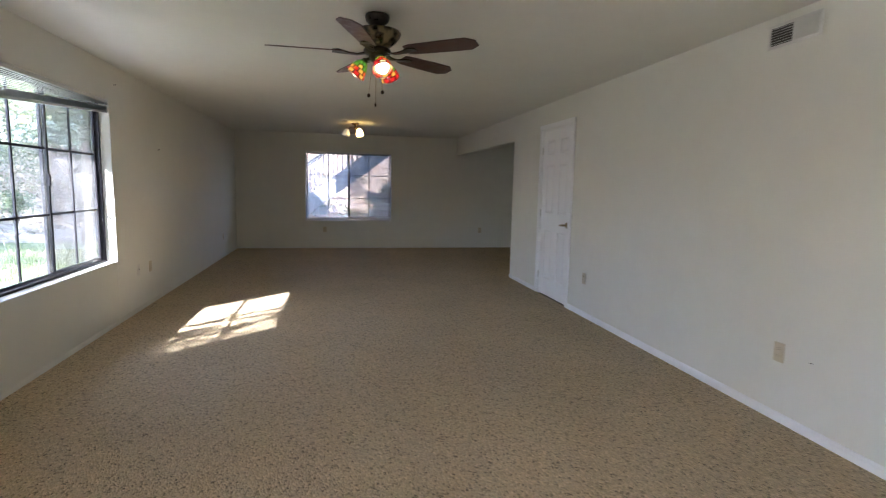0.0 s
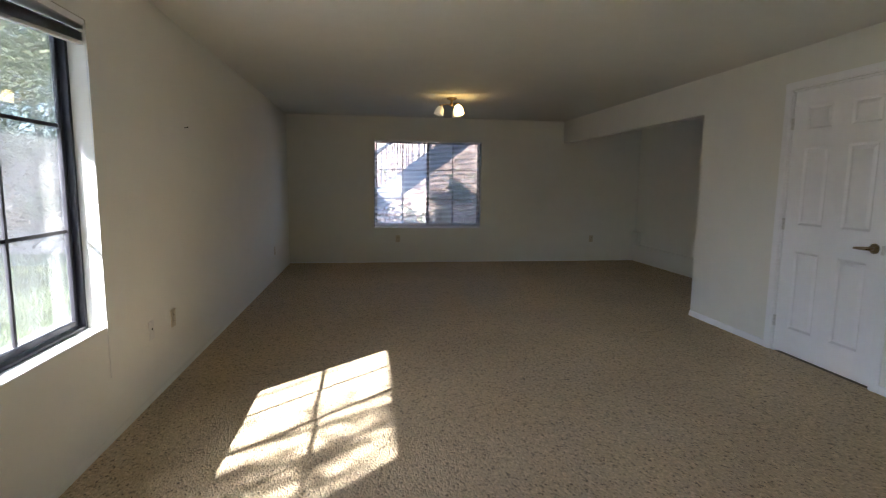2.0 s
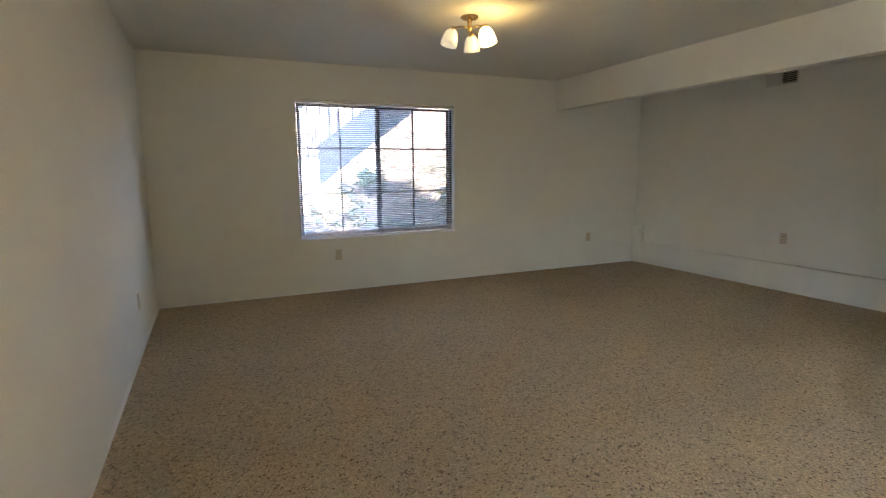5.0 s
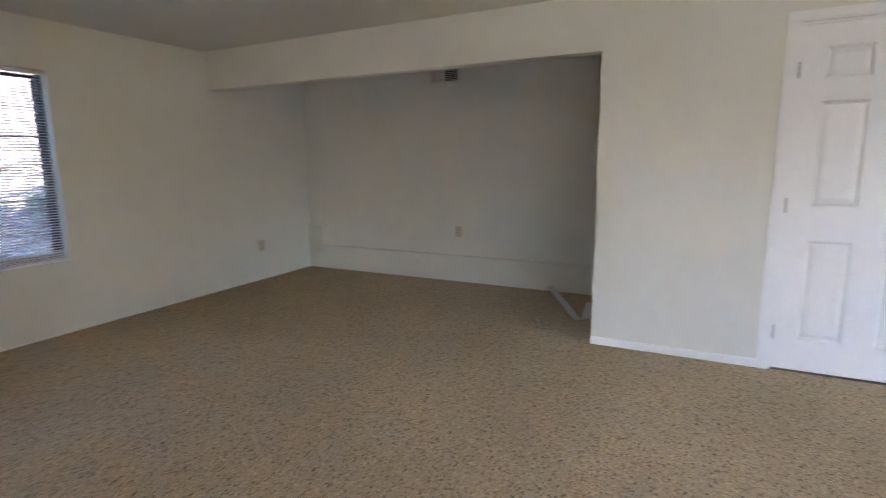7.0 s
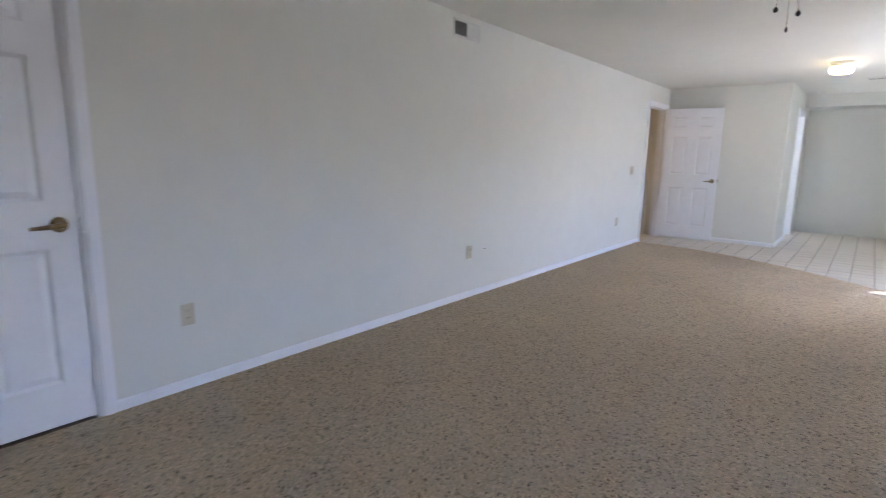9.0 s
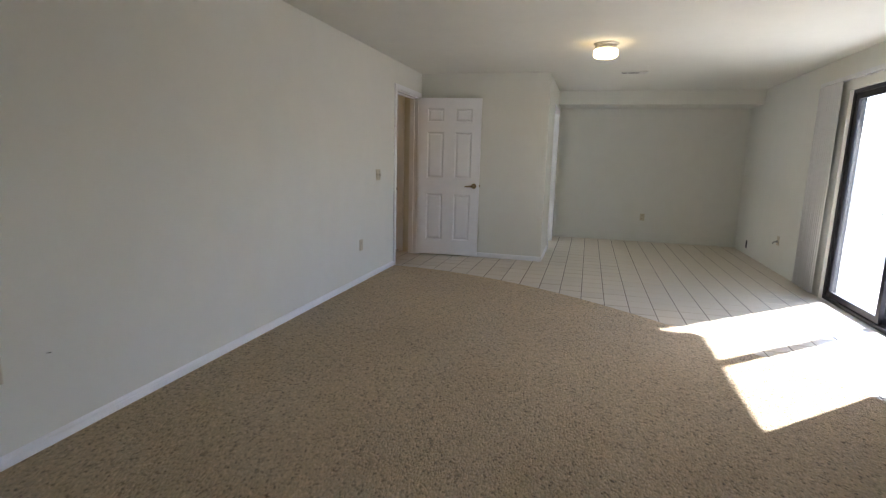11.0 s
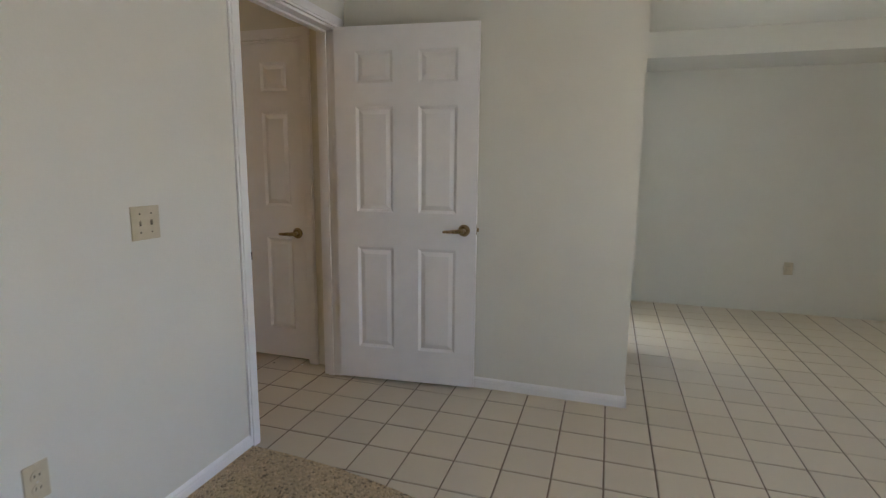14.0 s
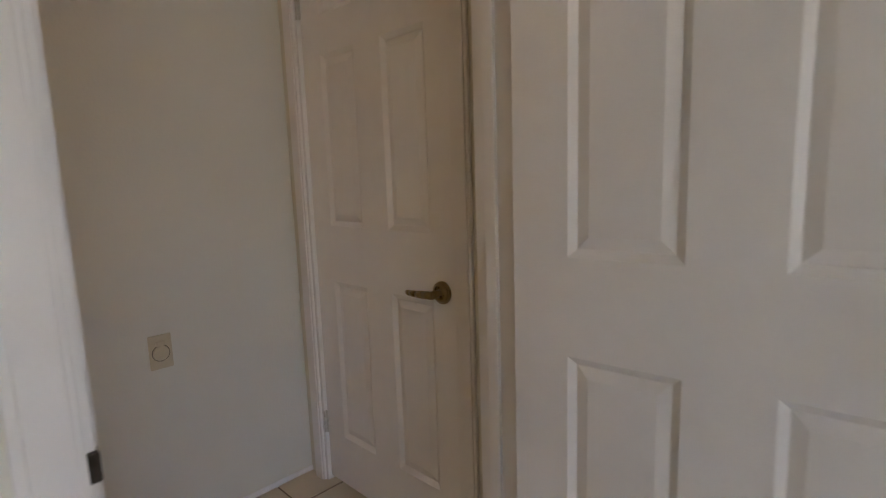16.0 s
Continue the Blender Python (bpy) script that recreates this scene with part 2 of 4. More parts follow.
M_VANE = surf("white vinyl vane", (0.78, 0.77, 0.75), (0.84, 0.83, 0.81), 10, 0.5, bump=0.0003, bscale=60)
# thin vinyl lets some daylight through
vt = M_VANE.node_tree
v_tr, v_mx = vt.nodes.new("ShaderNodeBsdfTranslucent"), vt.nodes.new("ShaderNodeMixShader")
v_tr.inputs["Color"].default_value = (0.82, 0.81, 0.78, 1)
v_mx.inputs["Fac"].default_value = 0.22
vt.links.new(vt.nodes["Principled BSDF"].outputs["BSDF"], v_mx.inputs[1])
vt.links.new(v_tr.outputs["BSDF"], v_mx.inputs[2])
vt.links.new(v_mx.outputs["Shader"], vt.nodes["Material Output"].inputs["Surface"])
M_VENT = surf("white vent enamel", (0.68, 0.67, 0.63), (0.64, 0.63, 0.59), 20, 0.5)
M_CORD = surf("white cord", (0.7, 0.7, 0.68), (0.75, 0.75, 0.73), 60, 0.8)
# dark colour for flat vent backings, standing in for shade inside the duct
M_DUCT_SHADE = surf("dark duct", (0.07, 0.065, 0.06), (0.1, 0.095, 0.085), 20, 0.8)
M_STUCCO = surf("outside stucco", (0.52, 0.47, 0.4), (0.6, 0.55, 0.47), 30, 0.9, bump=0.004, bscale=70)
M_DECK = surf("painted deck timber", (0.33, 0.31, 0.3), (0.42, 0.4, 0.38), 14, 0.7, bump=0.001, bscale=50)
# grey kept dark: the shade over the stairs is partly in this colour
M_STAIR = surf("stair timber with shade in its grey", (0.19, 0.185, 0.205), (0.24, 0.235, 0.255), 12, 0.6, bump=0.001, bscale=60)
M_GROUND = surf("dry mulch and leaf litter", (0.36, 0.28, 0.22), (0.68, 0.6, 0.5), 5, 0.95, bump=0.05, bscale=9, bigvar=0.3, detail=9, spread=0.14)
M_MULCH = surf("brown bark mulch", (0.13, 0.085, 0.06), (0.42, 0.31, 0.24), 6, 0.95, bump=0.05, bscale=9, bigvar=0.35, detail=9, spread=0.14)
M_STRAW = leaf_mat("dry straw", (0.36, 0.31, 0.23), (0.66, 0.6, 0.47))
M_LAWN = surf("lawn soil and thatch", (0.12, 0.17, 0.06), (0.24, 0.28, 0.12), 9, 0.95, bump=0.02, bscale=40, bigvar=0.25, detail=8)
M_CONC = surf("concrete path", (0.58, 0.56, 0.53), (0.66, 0.64, 0.6), 10, 0.9, bump=0.002, bscale=90, bigvar=0.12)
M_GRASS = leaf_mat("grass blades", (0.17, 0.24, 0.09), (0.38, 0.42, 0.22))
M_LEAF = leaf_mat("oak leaves", (0.12, 0.15, 0.075), (0.33, 0.36, 0.22))
M_LEAF2 = leaf_mat("pale shrub leaves", (0.06, 0.11, 0.04), (0.2, 0.26, 0.12))
M_BARK = surf("grey bark", (0.09, 0.07, 0.055), (0.2, 0.17, 0.14), 12, 0.95, bump=0.02, bscale=20)

# ---- building helpers ----


def addbox(bm, lo, hi, bev=0.0):
    lo, hi = Vector(lo), Vector(hi)
    vs = [bm.verts.new((x, y, z)) for x in (lo.x, hi.x) for y in (lo.y, hi.y) for z in (lo.z, hi.z)]
    fs = [bm.faces.new([vs[i] for i in f]) for f in ((0, 1, 3, 2), (4, 6, 7, 5), (0, 4, 5, 1), (2, 3, 7, 6), (0, 2, 6, 4), (1, 5, 7, 3))]
    if bev:
        es = list({e for f in fs for e in f.edges})
        bmesh.ops.bevel(bm, geom=es, offset=bev, segments=2, affect="EDGES", profile=0.7)
    return fs


def boxbm(lo, hi, bev=0.0):
    bm = bmesh.new()
    addbox(bm, lo, hi, bev)
    return bm


def tube(bm, p0, p1, r0, r1=None, seg=12, caps=True):
    r1 = r0 if r1 is None else r1
    p0, p1 = Vector(p0), Vector(p1)
    q = (p1 - p0).to_track_quat("Z", "Y").to_matrix()
    ring = []
    for p, r in ((p0, r0), (p1, r1)):
        ring.append([bm.verts.new(p + q @ Vector((r * math.cos(2 * math.pi * i / seg), r * math.sin(2 * math.pi * i / seg), 0))) for i in range(seg)])
    for i in range(seg):
        f = bm.faces.new((ring[0][i], ring[0][(i + 1) % seg], ring[1][(i + 1) % seg], ring[1][i]))
        f.smooth = True
    if caps:
        bm.faces.new(ring[0][::-1])
        bm.faces.new(ring[1])


def lathe(bm, prof, m=None, seg=24):
    """prof: (radius, height) pairs; turned round z, then moved by m."""
    m = m or Matrix()
    rings = []
    for r, h in prof:
        rings.append([bm.verts.new(m @ Vector((max(r, 1e-4) * math.cos(2 * math.pi * i / seg), max(r, 1e-4) * math.sin(2 * math.pi * i / seg), h))) for i in range(seg)])
    for a, b in zip(rings, rings[1:]):
        for i in range(seg):
            f = bm.faces.new((a[i], a[(i + 1) % seg], b[(i + 1) % seg], b[i]))
            f.smooth = True


def link(name, bm, material):
    me = bpy.data.meshes.new(name)
    bmesh.ops.recalc_face_normals(bm, faces=bm.faces)
    bm.to_mesh(me)
    bm.free()
    me.materials.append(material)
    return new(name, me)


def part(name, bm, material, parent, label=""):
    ob = link(name, bm, material)
    ob.parent = parent
    if label:
        ob["label"] = label
    return ob


def thing(name, label, category, group="", at=(0, 0, 0)):
    o = new(name)
    o.location = at
    return tagged(o, label, category, group)


def structure(name, bm, material, label, category):
    return tagged(link(name, bm, material), label, category, "", "structure")


# ---- plan ----
XW, XE, YN, YS, H = -4.523, 0.0, 11.947, -4.443, 2.364
XA = 1.34          # back wall of the alcove
YJ = 8.207         # end of the long wall at the alcove
HB = 2.009         # underside of the beam
XB, YB = -1.66, -1.979   # outer corner of the partition
TW = 0.15


def wallbm(axis, a, b, u0, u1, z0, z1, holes=()):
    """A wall between a and b across, from u0 to u1 along, with openings (u0, u1, z0, z1) through it."""
    bm = bmesh.new()

    def put(p, q, r, s):
        if q - p > 1e-4 and s - r > 1e-4:
            addbox(bm, (a, p, r) if axis == "x" else (p, a, r), (b, q, s) if axis == "x" else (q, b, s))
    cur = u0
    for h0, h1, k0, k1 in sorted(holes):
        put(cur, h0, z0, z1)
        put(h0, h1, z0, k0)
        put(h0, h1, k1, z1)
        cur = h1
    put(cur, u1, z0, z1)
    bmesh.ops.remove_doubles(bm, verts=bm.verts, dist=1e-5)
    return bm


D1 = (6.262, 7.128)      # door openings, along the wall they stand in
D2 = (-1.875, -1.045)
D3 = (0.292, 1.05)
DO = (-3.88, -3.06)     # opening into the room behind the partition
WW = (4.35, 6.122, 0.585, 2.04)
WN = (-3.168, -1.402, 0.575, 2.0)
SL = (-1.21, 0.78, 0.0, 2.03)

structure("wall_west", wallbm("x", XW - TW, XW, YS - TW, YN + TW, -0.1, H, [WW, SL]), M_WALL, "warm white painted wall with a window and a sliding door", "wall")
structure("wall_north", wallbm("y", YN, YN + TW, XW, XA + 0.11, -0.1, H, [WN]), M_WALL, "warm white painted wall with a wide window", "wall")
structure("wall_south", wallbm("y", YS - TW, YS, XW, XA + 0.11, -0.1, H, [(-1.45, -0.16, 0.9, 2.1)]), M_WALL, "warm white painted end wall", "wall")
structure("wall_east", wallbm("x", XE, XE + 0.12, YB - 0.12, YJ, -0.1, H, [(D1[0], D1[1], -0.1, 2.06), (D2[0], D2[1], -0.1, 2.06)]), M_WALL, "long warm white painted wall with two doorways", "wall")
structure("beam", boxbm((XE, YJ, HB), (XE + 0.12, YN, H)), M_WALL, "warm white dropped beam over the alcove", "beam")
structure("wall_alcove", wallbm("x", XA + 0.045, XA + 0.11, YS, YN, -0.1, H), M_WALL, "warm white back wall of the alcove", "wall")
structure("wall_alcove_end", wallbm("y", 7.6, 7.72, XE + 0.12, XA + 0.045, -0.1, H), M_WALL, "warm white end wall of the alcove", "wall")
structure("wall_partition_north", wallbm("y", YB - 0.12, YB, XB, XE, -0.1, H), M_WALL, "warm white partition wall beside the open door", "wall")
structure("wall_partition_west", wallbm("x", XB, XB + 0.12, YS, YB - 0.12, -0.1, H, [(DO[0], DO[1], -0.1, 2.04)]), M_WALL, "warm white partition wall with an opening", "wall")
structure("wall_hall_east", wallbm("x", 1.153, 1.25, -2.1, 0.8, -0.1, H), M_WALL, "warm white wall of the small hall", "wall")
structure("wall_hall_south", wallbm("y", -2.1, -1.98, XE + 0.12, 1.153, -0.1, H, [(D3[0], D3[1], -0.1, 2.05)]), M_WALL, "warm white wall of the small hall with a door", "wall")
structure("wall_hall_north", wallbm("y", 0.7, 0.8, XE + 0.12, 1.153, -0.1, H), M_WALL, "warm white wall closing the small hall", "wall")
structure("wall_room_east", wallbm("x", XE - 0.12, XE, YS, YB - 0.12, -0.1, H), M_WALL, "warm white wall of the room behind the partition", "wall")
structure("soffit", boxbm((XW, YS, 2.165), (XB, -3.8, H)), M_WALL, "warm white boxed soffit over the end wall", "soffit")
structure("ceiling", boxbm((XW - TW, YS - TW, H), (XA + 0.11, YN + TW, H + 0.16)), M_CEIL, "white lightly textured ceiling", "ceiling")

# concrete curb along the foot of the alcove wall, with a short post in the corner
curb = bmesh.new()
addbox(curb, (XA, 7.72, -0.05), (XA + 0.045, YN, 0.29), 0.006)
addbox(curb, (XA - 0.012, YN - 0.17, 0.2), (XA + 0.045, YN, 0.52), 0.008)
structure("curb", curb, M_WALL, "painted low foundation curb along the alcove wall", "curb")

# floor slab, carpet with a curved edge, hall floor
structure("floor", boxbm((XW - TW, YS - TW, -0.2), (XA + 0.11, YN + TW, -0.0028)), M_GROUT, "brown grouted floor under the tiles", "floor")


def edge_y(x):
    return -0.99 + 0.16 * x * x


cb = bmesh.new()
n_edge = 46
front = [(XW * i / n_edge, edge_y(XW * i / n_edge)) for i in range(n_edge + 1)]
outline = front + [(XW, YN), (XA, YN), (XA, 7.72), (XE + 0.12, 7.72), (XE + 0.12, YJ), (XE, YJ)]
top = [cb.verts.new((x, y, 0.008)) for x, y in outline]
bot = [cb.verts.new((x, y - (0.012 if i <= n_edge else 0), -0.008)) for i, (x, y) in enumerate(outline)]
cb.faces.new(top)
for i in range(len(top)):
    cb.faces.new((top[i], bot[i], bot[(i + 1) % len(top)], top[(i + 1) % len(top)]))
bmesh.ops.triangulate(cb, faces=[f for f in cb.faces if len(f.verts) > 4])
structure("carpet", cb, M_CARPET, "beige flecked cut-pile wall-to-wall carpet with a curved edge", "carpet")

# ---- baseboards: moulded white strips ----


def baseboard(p0, p1, inward, h=0.062, d=0.013, mat=None):
    """A strip from p0 to p1 on the floor; inward: which way the room lies."""
    bm = bmesh.new()
    p0, p1, w = Vector((*p0, 0)), Vector((*p1, 0)), Vector((*inward, 0))
    prof = [(0, -0.006), (d, -0.006), (d, h * 0.62), (d * 0.8, h * 0.7), (d * 0.8, h * 0.8), (d * 0.35, h * 0.95), (0, h)]
    a = [bm.verts.new(p0 + w * q + Vector((0, 0, z))) for q, z in prof]
    b = [bm.verts.new(p1 + w * q + Vector((0, 0, z))) for q, z in prof]
    for i in range(len(prof) - 1):
        bm.faces.new((a[i], a[i + 1], b[i + 1], b[i]))
    bm.faces.new(a)
    bm.faces.new(b[::-1])
    return structure("baseboard", bm, mat or M_TRIM, "white painted moulded baseboard", "baseboard")


CS = 0.06   # width of the door casings
baseboard((XE, D1[0] - CS), (XE, D2[1] + CS), (-1, 0))
baseboard((XE, YJ), (XE, D1[1] + CS), (-1, 0))
baseboard((XE, YB), (XB - 0.013, YB), (0, 1))
baseboard((XB, YB + 0.013), (XB, DO[1] + CS), (-1, 0))
baseboard((XW, SL[1] + 0.05), (XW, YN), (1, 0), 0.045, 0.009, M_WALL)
baseboard((XW, YN), (XA, YN), (0, -1), 0.02, 0.006)
baseboard((1.153, -1.98), (1.153, 0.7), (-1, 0), 0.02, 0.005)

# ---- doors ----
PANELS = [(0.125, 0.347), (0.497, 0.72)]
ROWS = [(0.215, 0.825), (1.03, 1.62), (1.745, 1.918)]


def prism(bm, u0, u1, z0, z1, y_out, ins, y_in):
    """A sloped ring from the rectangle at y_out to the one ins further in at y_in. Returns the inner corners."""
    o = [bm.verts.new((u, y_out, z)) for u, z in ((u0, z0), (u1, z0), (u1, z1), (u0, z1))]
    i = [bm.verts.new((u, y_in, z)) for u, z in ((u0 + ins, z0 + ins), (u1 - ins, z0 + ins), (u1 - ins, z1 - ins), (u0 + ins, z1 - ins))]
    for k in range(4):
        bm.faces.new((o[k], o[(k + 1) % 4], i[(k + 1) % 4], i[k]))
    return i


def door_leaf(parent, w, m, t=0.035, h=2.03, z0=0.018):
    """A six-panel leaf under parent, placed by m: hinge edge at x = 0, leaf towards +x, near face at y = 0, far face at y = t."""
    s = w / 0.836
    us = [(a * s, b * s) for a, b in PANELS]
    bm = bmesh.new()
    addbox(bm, (0, 0.011, z0), (w, t - 0.011, z0 + h))
    for y0, y1 in ((0.0, 0.011), (t - 0.011, t)):
        for a, b in ((0, us[0][0]), (us[0][1], us[1][0]), (us[1][1], w)):
            addbox(bm, (a, y0, z0), (b, y1, z0 + h))
        for a, b in us:
            zs = [z0] + [z for r in ROWS for z in r] + [z0 + h]
            for k in range(0, len(zs), 2):
                addbox(bm, (a, y0, zs[k]), (b, y1, zs[k + 1]))
    leaf = part("leaf", bm, M_DOOR, parent)
    leaf.matrix_basis = m
    for a, b in us:
        for r0, r1 in ROWS:
            bm = bmesh.new()
            for out, base, top_ in ((0.0, 0.0105, 0.003), (t, t - 0.0105, t - 0.003)):
                prism(bm, a, b, r0, r1, out, 0.016, base)
                i = prism(bm, a + 0.018, b - 0.018, r0 + 0.018, r1 - 0.018, base, 0.024, top_)
                bm.faces.new(i)
            part("panel", bm, M_DOOR, leaf)
    return leaf


def lever(parent, m, x, z, y=0.0, way=-1, out=-1):
    """A lever handle: rose and lever on the face at y; the lever points along way, the handle stands out along out."""
    bm = bmesh.new()
    tube(bm, (x, y, z), (x, y + out * 0.008, z), 0.034, 0.033, 20)
    tube(bm, (x, y + out * 0.008, z), (x, y + out * 0.014, z), 0.031, 0.022, 20)
    tube(bm, (x, y + out * 0.012, z), (x, y + out * 0.048, z), 0.0115, 0.0115, 14)
    hnd = part("door_handle", bm, M_BRASS, parent, "antique brass lever handle")
    hnd.matrix_basis = m
    bm = bmesh.new()
    pts = [(-0.006, 0.012, 0.048), (0.03, 0.012, 0.05), (0.06, 0.010, 0.05), (0.09, 0.009, 0.046), (0.112, 0.007, 0.04)]
    for (a, ra, ya), (b, rb, yb) in zip(pts, pts[1:]):
        tube(bm, (x + way * a, y + out * ya, z - a * 0.06), (x + way * b, y + out * yb, z - b * 0.06), ra, rb, 12)
    part("lever", bm, M_BRASS, hnd)


def hinge(parent, m, x, y, z):
    bm = bmesh.new()
    addbox(bm, (x - 0.014, y - 0.002, z - 0.045), (x + 0.014, y + 0.002, z + 0.045), 0.001)
    for k in range(3):
        tube(bm, (x, y - 0.004, z - 0.045 + k * 0.03), (x, y - 0.004, z - 0.017 + k * 0.03), 0.006, 0.006, 10)
    h = part("hinge", bm, M_STEEL, parent, "bright metal butt hinge")
    h.matrix_basis = m


def casing(parent, w, h, y=0.0, out=-1, sides=(True, True)):
    """Moulded strips round an opening from x = 0 to w, on the wall face at y."""
    def strip(lo, hi, up):
        bm = bmesh.new()
        for q, d in ((0.0, 0.011), (0.012, 0.016)):
            y2 = y + out * d
            a, b = list(lo), list(hi)
            k = 0 if up else 1
            if q:
                a[k] += q
                b[k] -= q * 0.7
            addbox(bm, (a[0], min(y, y2), a[1]), (b[0], max(y, y2), b[1]), 0.003)
        part("casing", bm, M_TRIM, parent)
    if sides[0]:
        strip((-CS, -0.006), (0.004, h), True)
    if sides[1]:
        strip((w - 0.004, -0.006), (w + CS, h), True)
    strip((-CS if sides[0] else 0, h + 0.0005), (w + CS if sides[1] else w, h + CS), False)


def jambs(parent, w, h, depth, stop=None):
    """Lining of an opening, y from 0 to depth, with a stop strip at stop."""
    for lo, hi in (((0, 0.0005, -0.006), (0.015, depth, h - 0.016)), ((w - 0.015, 0.0005, -0.006), (w, depth, h - 0.016)), ((0, 0.0005, h - 0.015), (w, depth, h))):
        part("jamb", boxbm(lo, hi, 0.002), M_TRIM, parent)
    if stop is not None:
        for lo, hi in (((0.0155, stop, -0.005), (0.027, stop + 0.03, h - 0.028)), ((w - 0.027, stop, -0.005), (w - 0.0155, stop + 0.03, h - 0.028)), ((0.0155, stop, h - 0.027), (w - 0.0155, stop + 0.03, h - 0.0155))):
            part("stop", boxbm(lo, hi, 0.002), M_TRIM, parent)


def doorway(name, label, m, w, h, depth, stop=None, sides=(True, True)):
    d = tagged(new(name), label, "door", kind="structure")
    d.matrix_world = m
    jambs(d, w, h, depth, stop)
    casing(d, w, h, sides=sides)
    return d


W1, W2, W3 = D1[1] - D1[0], D2[1] - D2[0], D3[1] - D3[0]
door1 = doorway("door_1", "closed white six-panel door with a brass lever handle", pose(XE, D1[1], 0, 0, 0, -90), W1, 2.055, 0.118, 0.052)
m1 = pose(0.0165, 0.014, 0)
door_leaf(door1, W1 - 0.033, m1)
lever(door1, m1, W1 - 0.033 - 0.07, 0.927)
for z in (0.25, 1.03, 1.8):
    hinge(door1, m1, -0.003, -0.006, z)
part("strike_plate", boxbm((W1 - 0.014, -0.004, 0.895), (W1 + 0.002, -0.0175, 0.955), 0.0005), M_STEEL, door1)

door2 = doorway("door_2", "white six-panel door standing open against the partition", pose(XE, D2[1], 0, 0, 0, -90), W2, 2.055, 0.118, 0.052)
m2 = door2.matrix_world.inverted() @ pose(-0.01, -1.832, 0, 0, 0, 186.0)
door_leaf(door2, 0.82, m2)
lever(door2, m2, 0.752, 0.94)
part("latch", boxbm((0.819, 0.008, 0.915), (0.8215, 0.027, 0.975)), M_BRASS, door2).matrix_basis = m2
part("latch_bolt", boxbm((0.82, 0.012, 0.935), (0.834, 0.023, 0.955), 0.002), M_BRASS, door2).matrix_basis = m2
for z in (0.25, 1.03, 1.8):
    hinge(door2, m2, 0.0, 0.037, z)
sp = part("strike_plate", boxbm((0.0148, 0.012, 0.86), (0.0163, 0.042, 0.93), 0.0003), M_BRASS, door2)
part("lip", boxbm((0.0045, -0.0055, 0.872), (0.0172, 0.0125, 0.908), 0.002), M_DARKMETAL, sp)

door3 = doorway("door_3", "closed white six-panel door of the small hall", pose(D3[1], -1.98, 0, 0, 0, 180), W3, 2.045, 0.118, 0.056, (True, True))
m3 = pose(0.0165, 0.016, 0)
door_leaf(door3, W3 - 0.033, m3)
lever(door3, m3, W3 - 0.033 - 0.06, 0.86)
for z in (0.25, 1.8):
    hinge(door3, m3, -0.003, -0.006, z)
doorway("door_4", "white cased opening in the partition, without a door", pose(XB, DO[1], 0, 0, 0, -90), DO[1] - DO[0], 2.035, 0.118)

# ---- windows: dark bronze sliders with glazing bars ----


def bars(bm, xs, zs, x0, x1, z0, z1, y, d=0.012, w=0.016):
    for x in xs:
        addbox(bm, (x - w / 2, y, z0), (x + w / 2, y + d, z1))
    for z in zs:
        addbox(bm, (x0, y + 0.001, z - w / 2), (x1, y + d + 0.001, z + w / 2))


def frame_of(bm, x0, x1, z0, z1, y0, y1, w):
    addbox(bm, (x0, y0, z0), (x0 + w, y1, z1), 0.002)
    addbox(bm, (x1 - w, y0, z0), (x1, y1, z1), 0.002)
    addbox(bm, (x0 + w, y0, z0), (x1 - w, y1, z0 + w), 0.002)
    addbox(bm, (x0 + w, y0, z1 - w), (x1 - w, y1, z1), 0.002)


def slider_window(name, label, m, w, z0, z1):
    win = tagged(new(name), label, "window", kind="structure")
    win.matrix_world = m
    bm = bmesh.new()
    frame_of(bm, 0.001, w - 0.001, z0 + 0.001, z1 - 0.001, 0.085, 0.14, 0.02)
    part("window_frame", bm, M_BRONZE, win, "dark bronze aluminium frame")
    for a, b, y in ((0.027, w / 2 + 0.022, 0.092), (w / 2 - 0.022, w - 0.027, 0.113)):
        bm = bmesh.new()
        frame_of(bm, a, b, z0 + 0.027, z1 - 0.027, y, y + 0.019, 0.024)
        h = (z1 - z0) / 3
        bars(bm, [(a + b) / 2], [z0 + h, z0 + 2 * h], a + 0.03, b - 0.03, z0 + 0.057, z1 - 0.057, y + 0.004)
        sash = part("sash", bm, M_BRONZE, win, "dark sliding sash with glazing bars")
        p = part("pane", boxbm((a + 0.028, y + 0.008, z0 + 0.055), (b - 0.028, y + 0.0115, z1 - 0.055)), M_GLASS, sash, "clear glass pane")
        p.visible_shadow = False
    bm = boxbm((w / 2 + 0.03, 0.1385, z0 + 0.03), (w - 0.03, 0.1395, z1 - 0.03))
    sc = part("screen", bm, M_SCREEN, win, "fine grey insect screen")
    sc.visible_shadow = False
    part("window_sill", boxbm((0.0, 0.001, z0 - 0.012), (w, 0.0845, z0 + 0.006), 0.003), M_TRIM, win, "white painted sill")
    part("latch", boxbm((w / 2 - 0.012, 0.078, z0 + 0.7), (w / 2 + 0.012, 0.092, z0 + 0.78), 0.003), M_BRONZE, win)
    return win


WWW, WNW = WW[1] - WW[0], WN[1] - WN[0]
slider_window("window_1", "dark bronze sliding window with glazing bars facing the lawn", pose(XW, WW[0], 0, 0, 0, 90), WWW, WW[2], WW[3])
slider_window("window_2", "dark bronze sliding window with glazing bars facing the stairs", pose(WN[0], YN, 0), WNW, WN[2], WN[3])

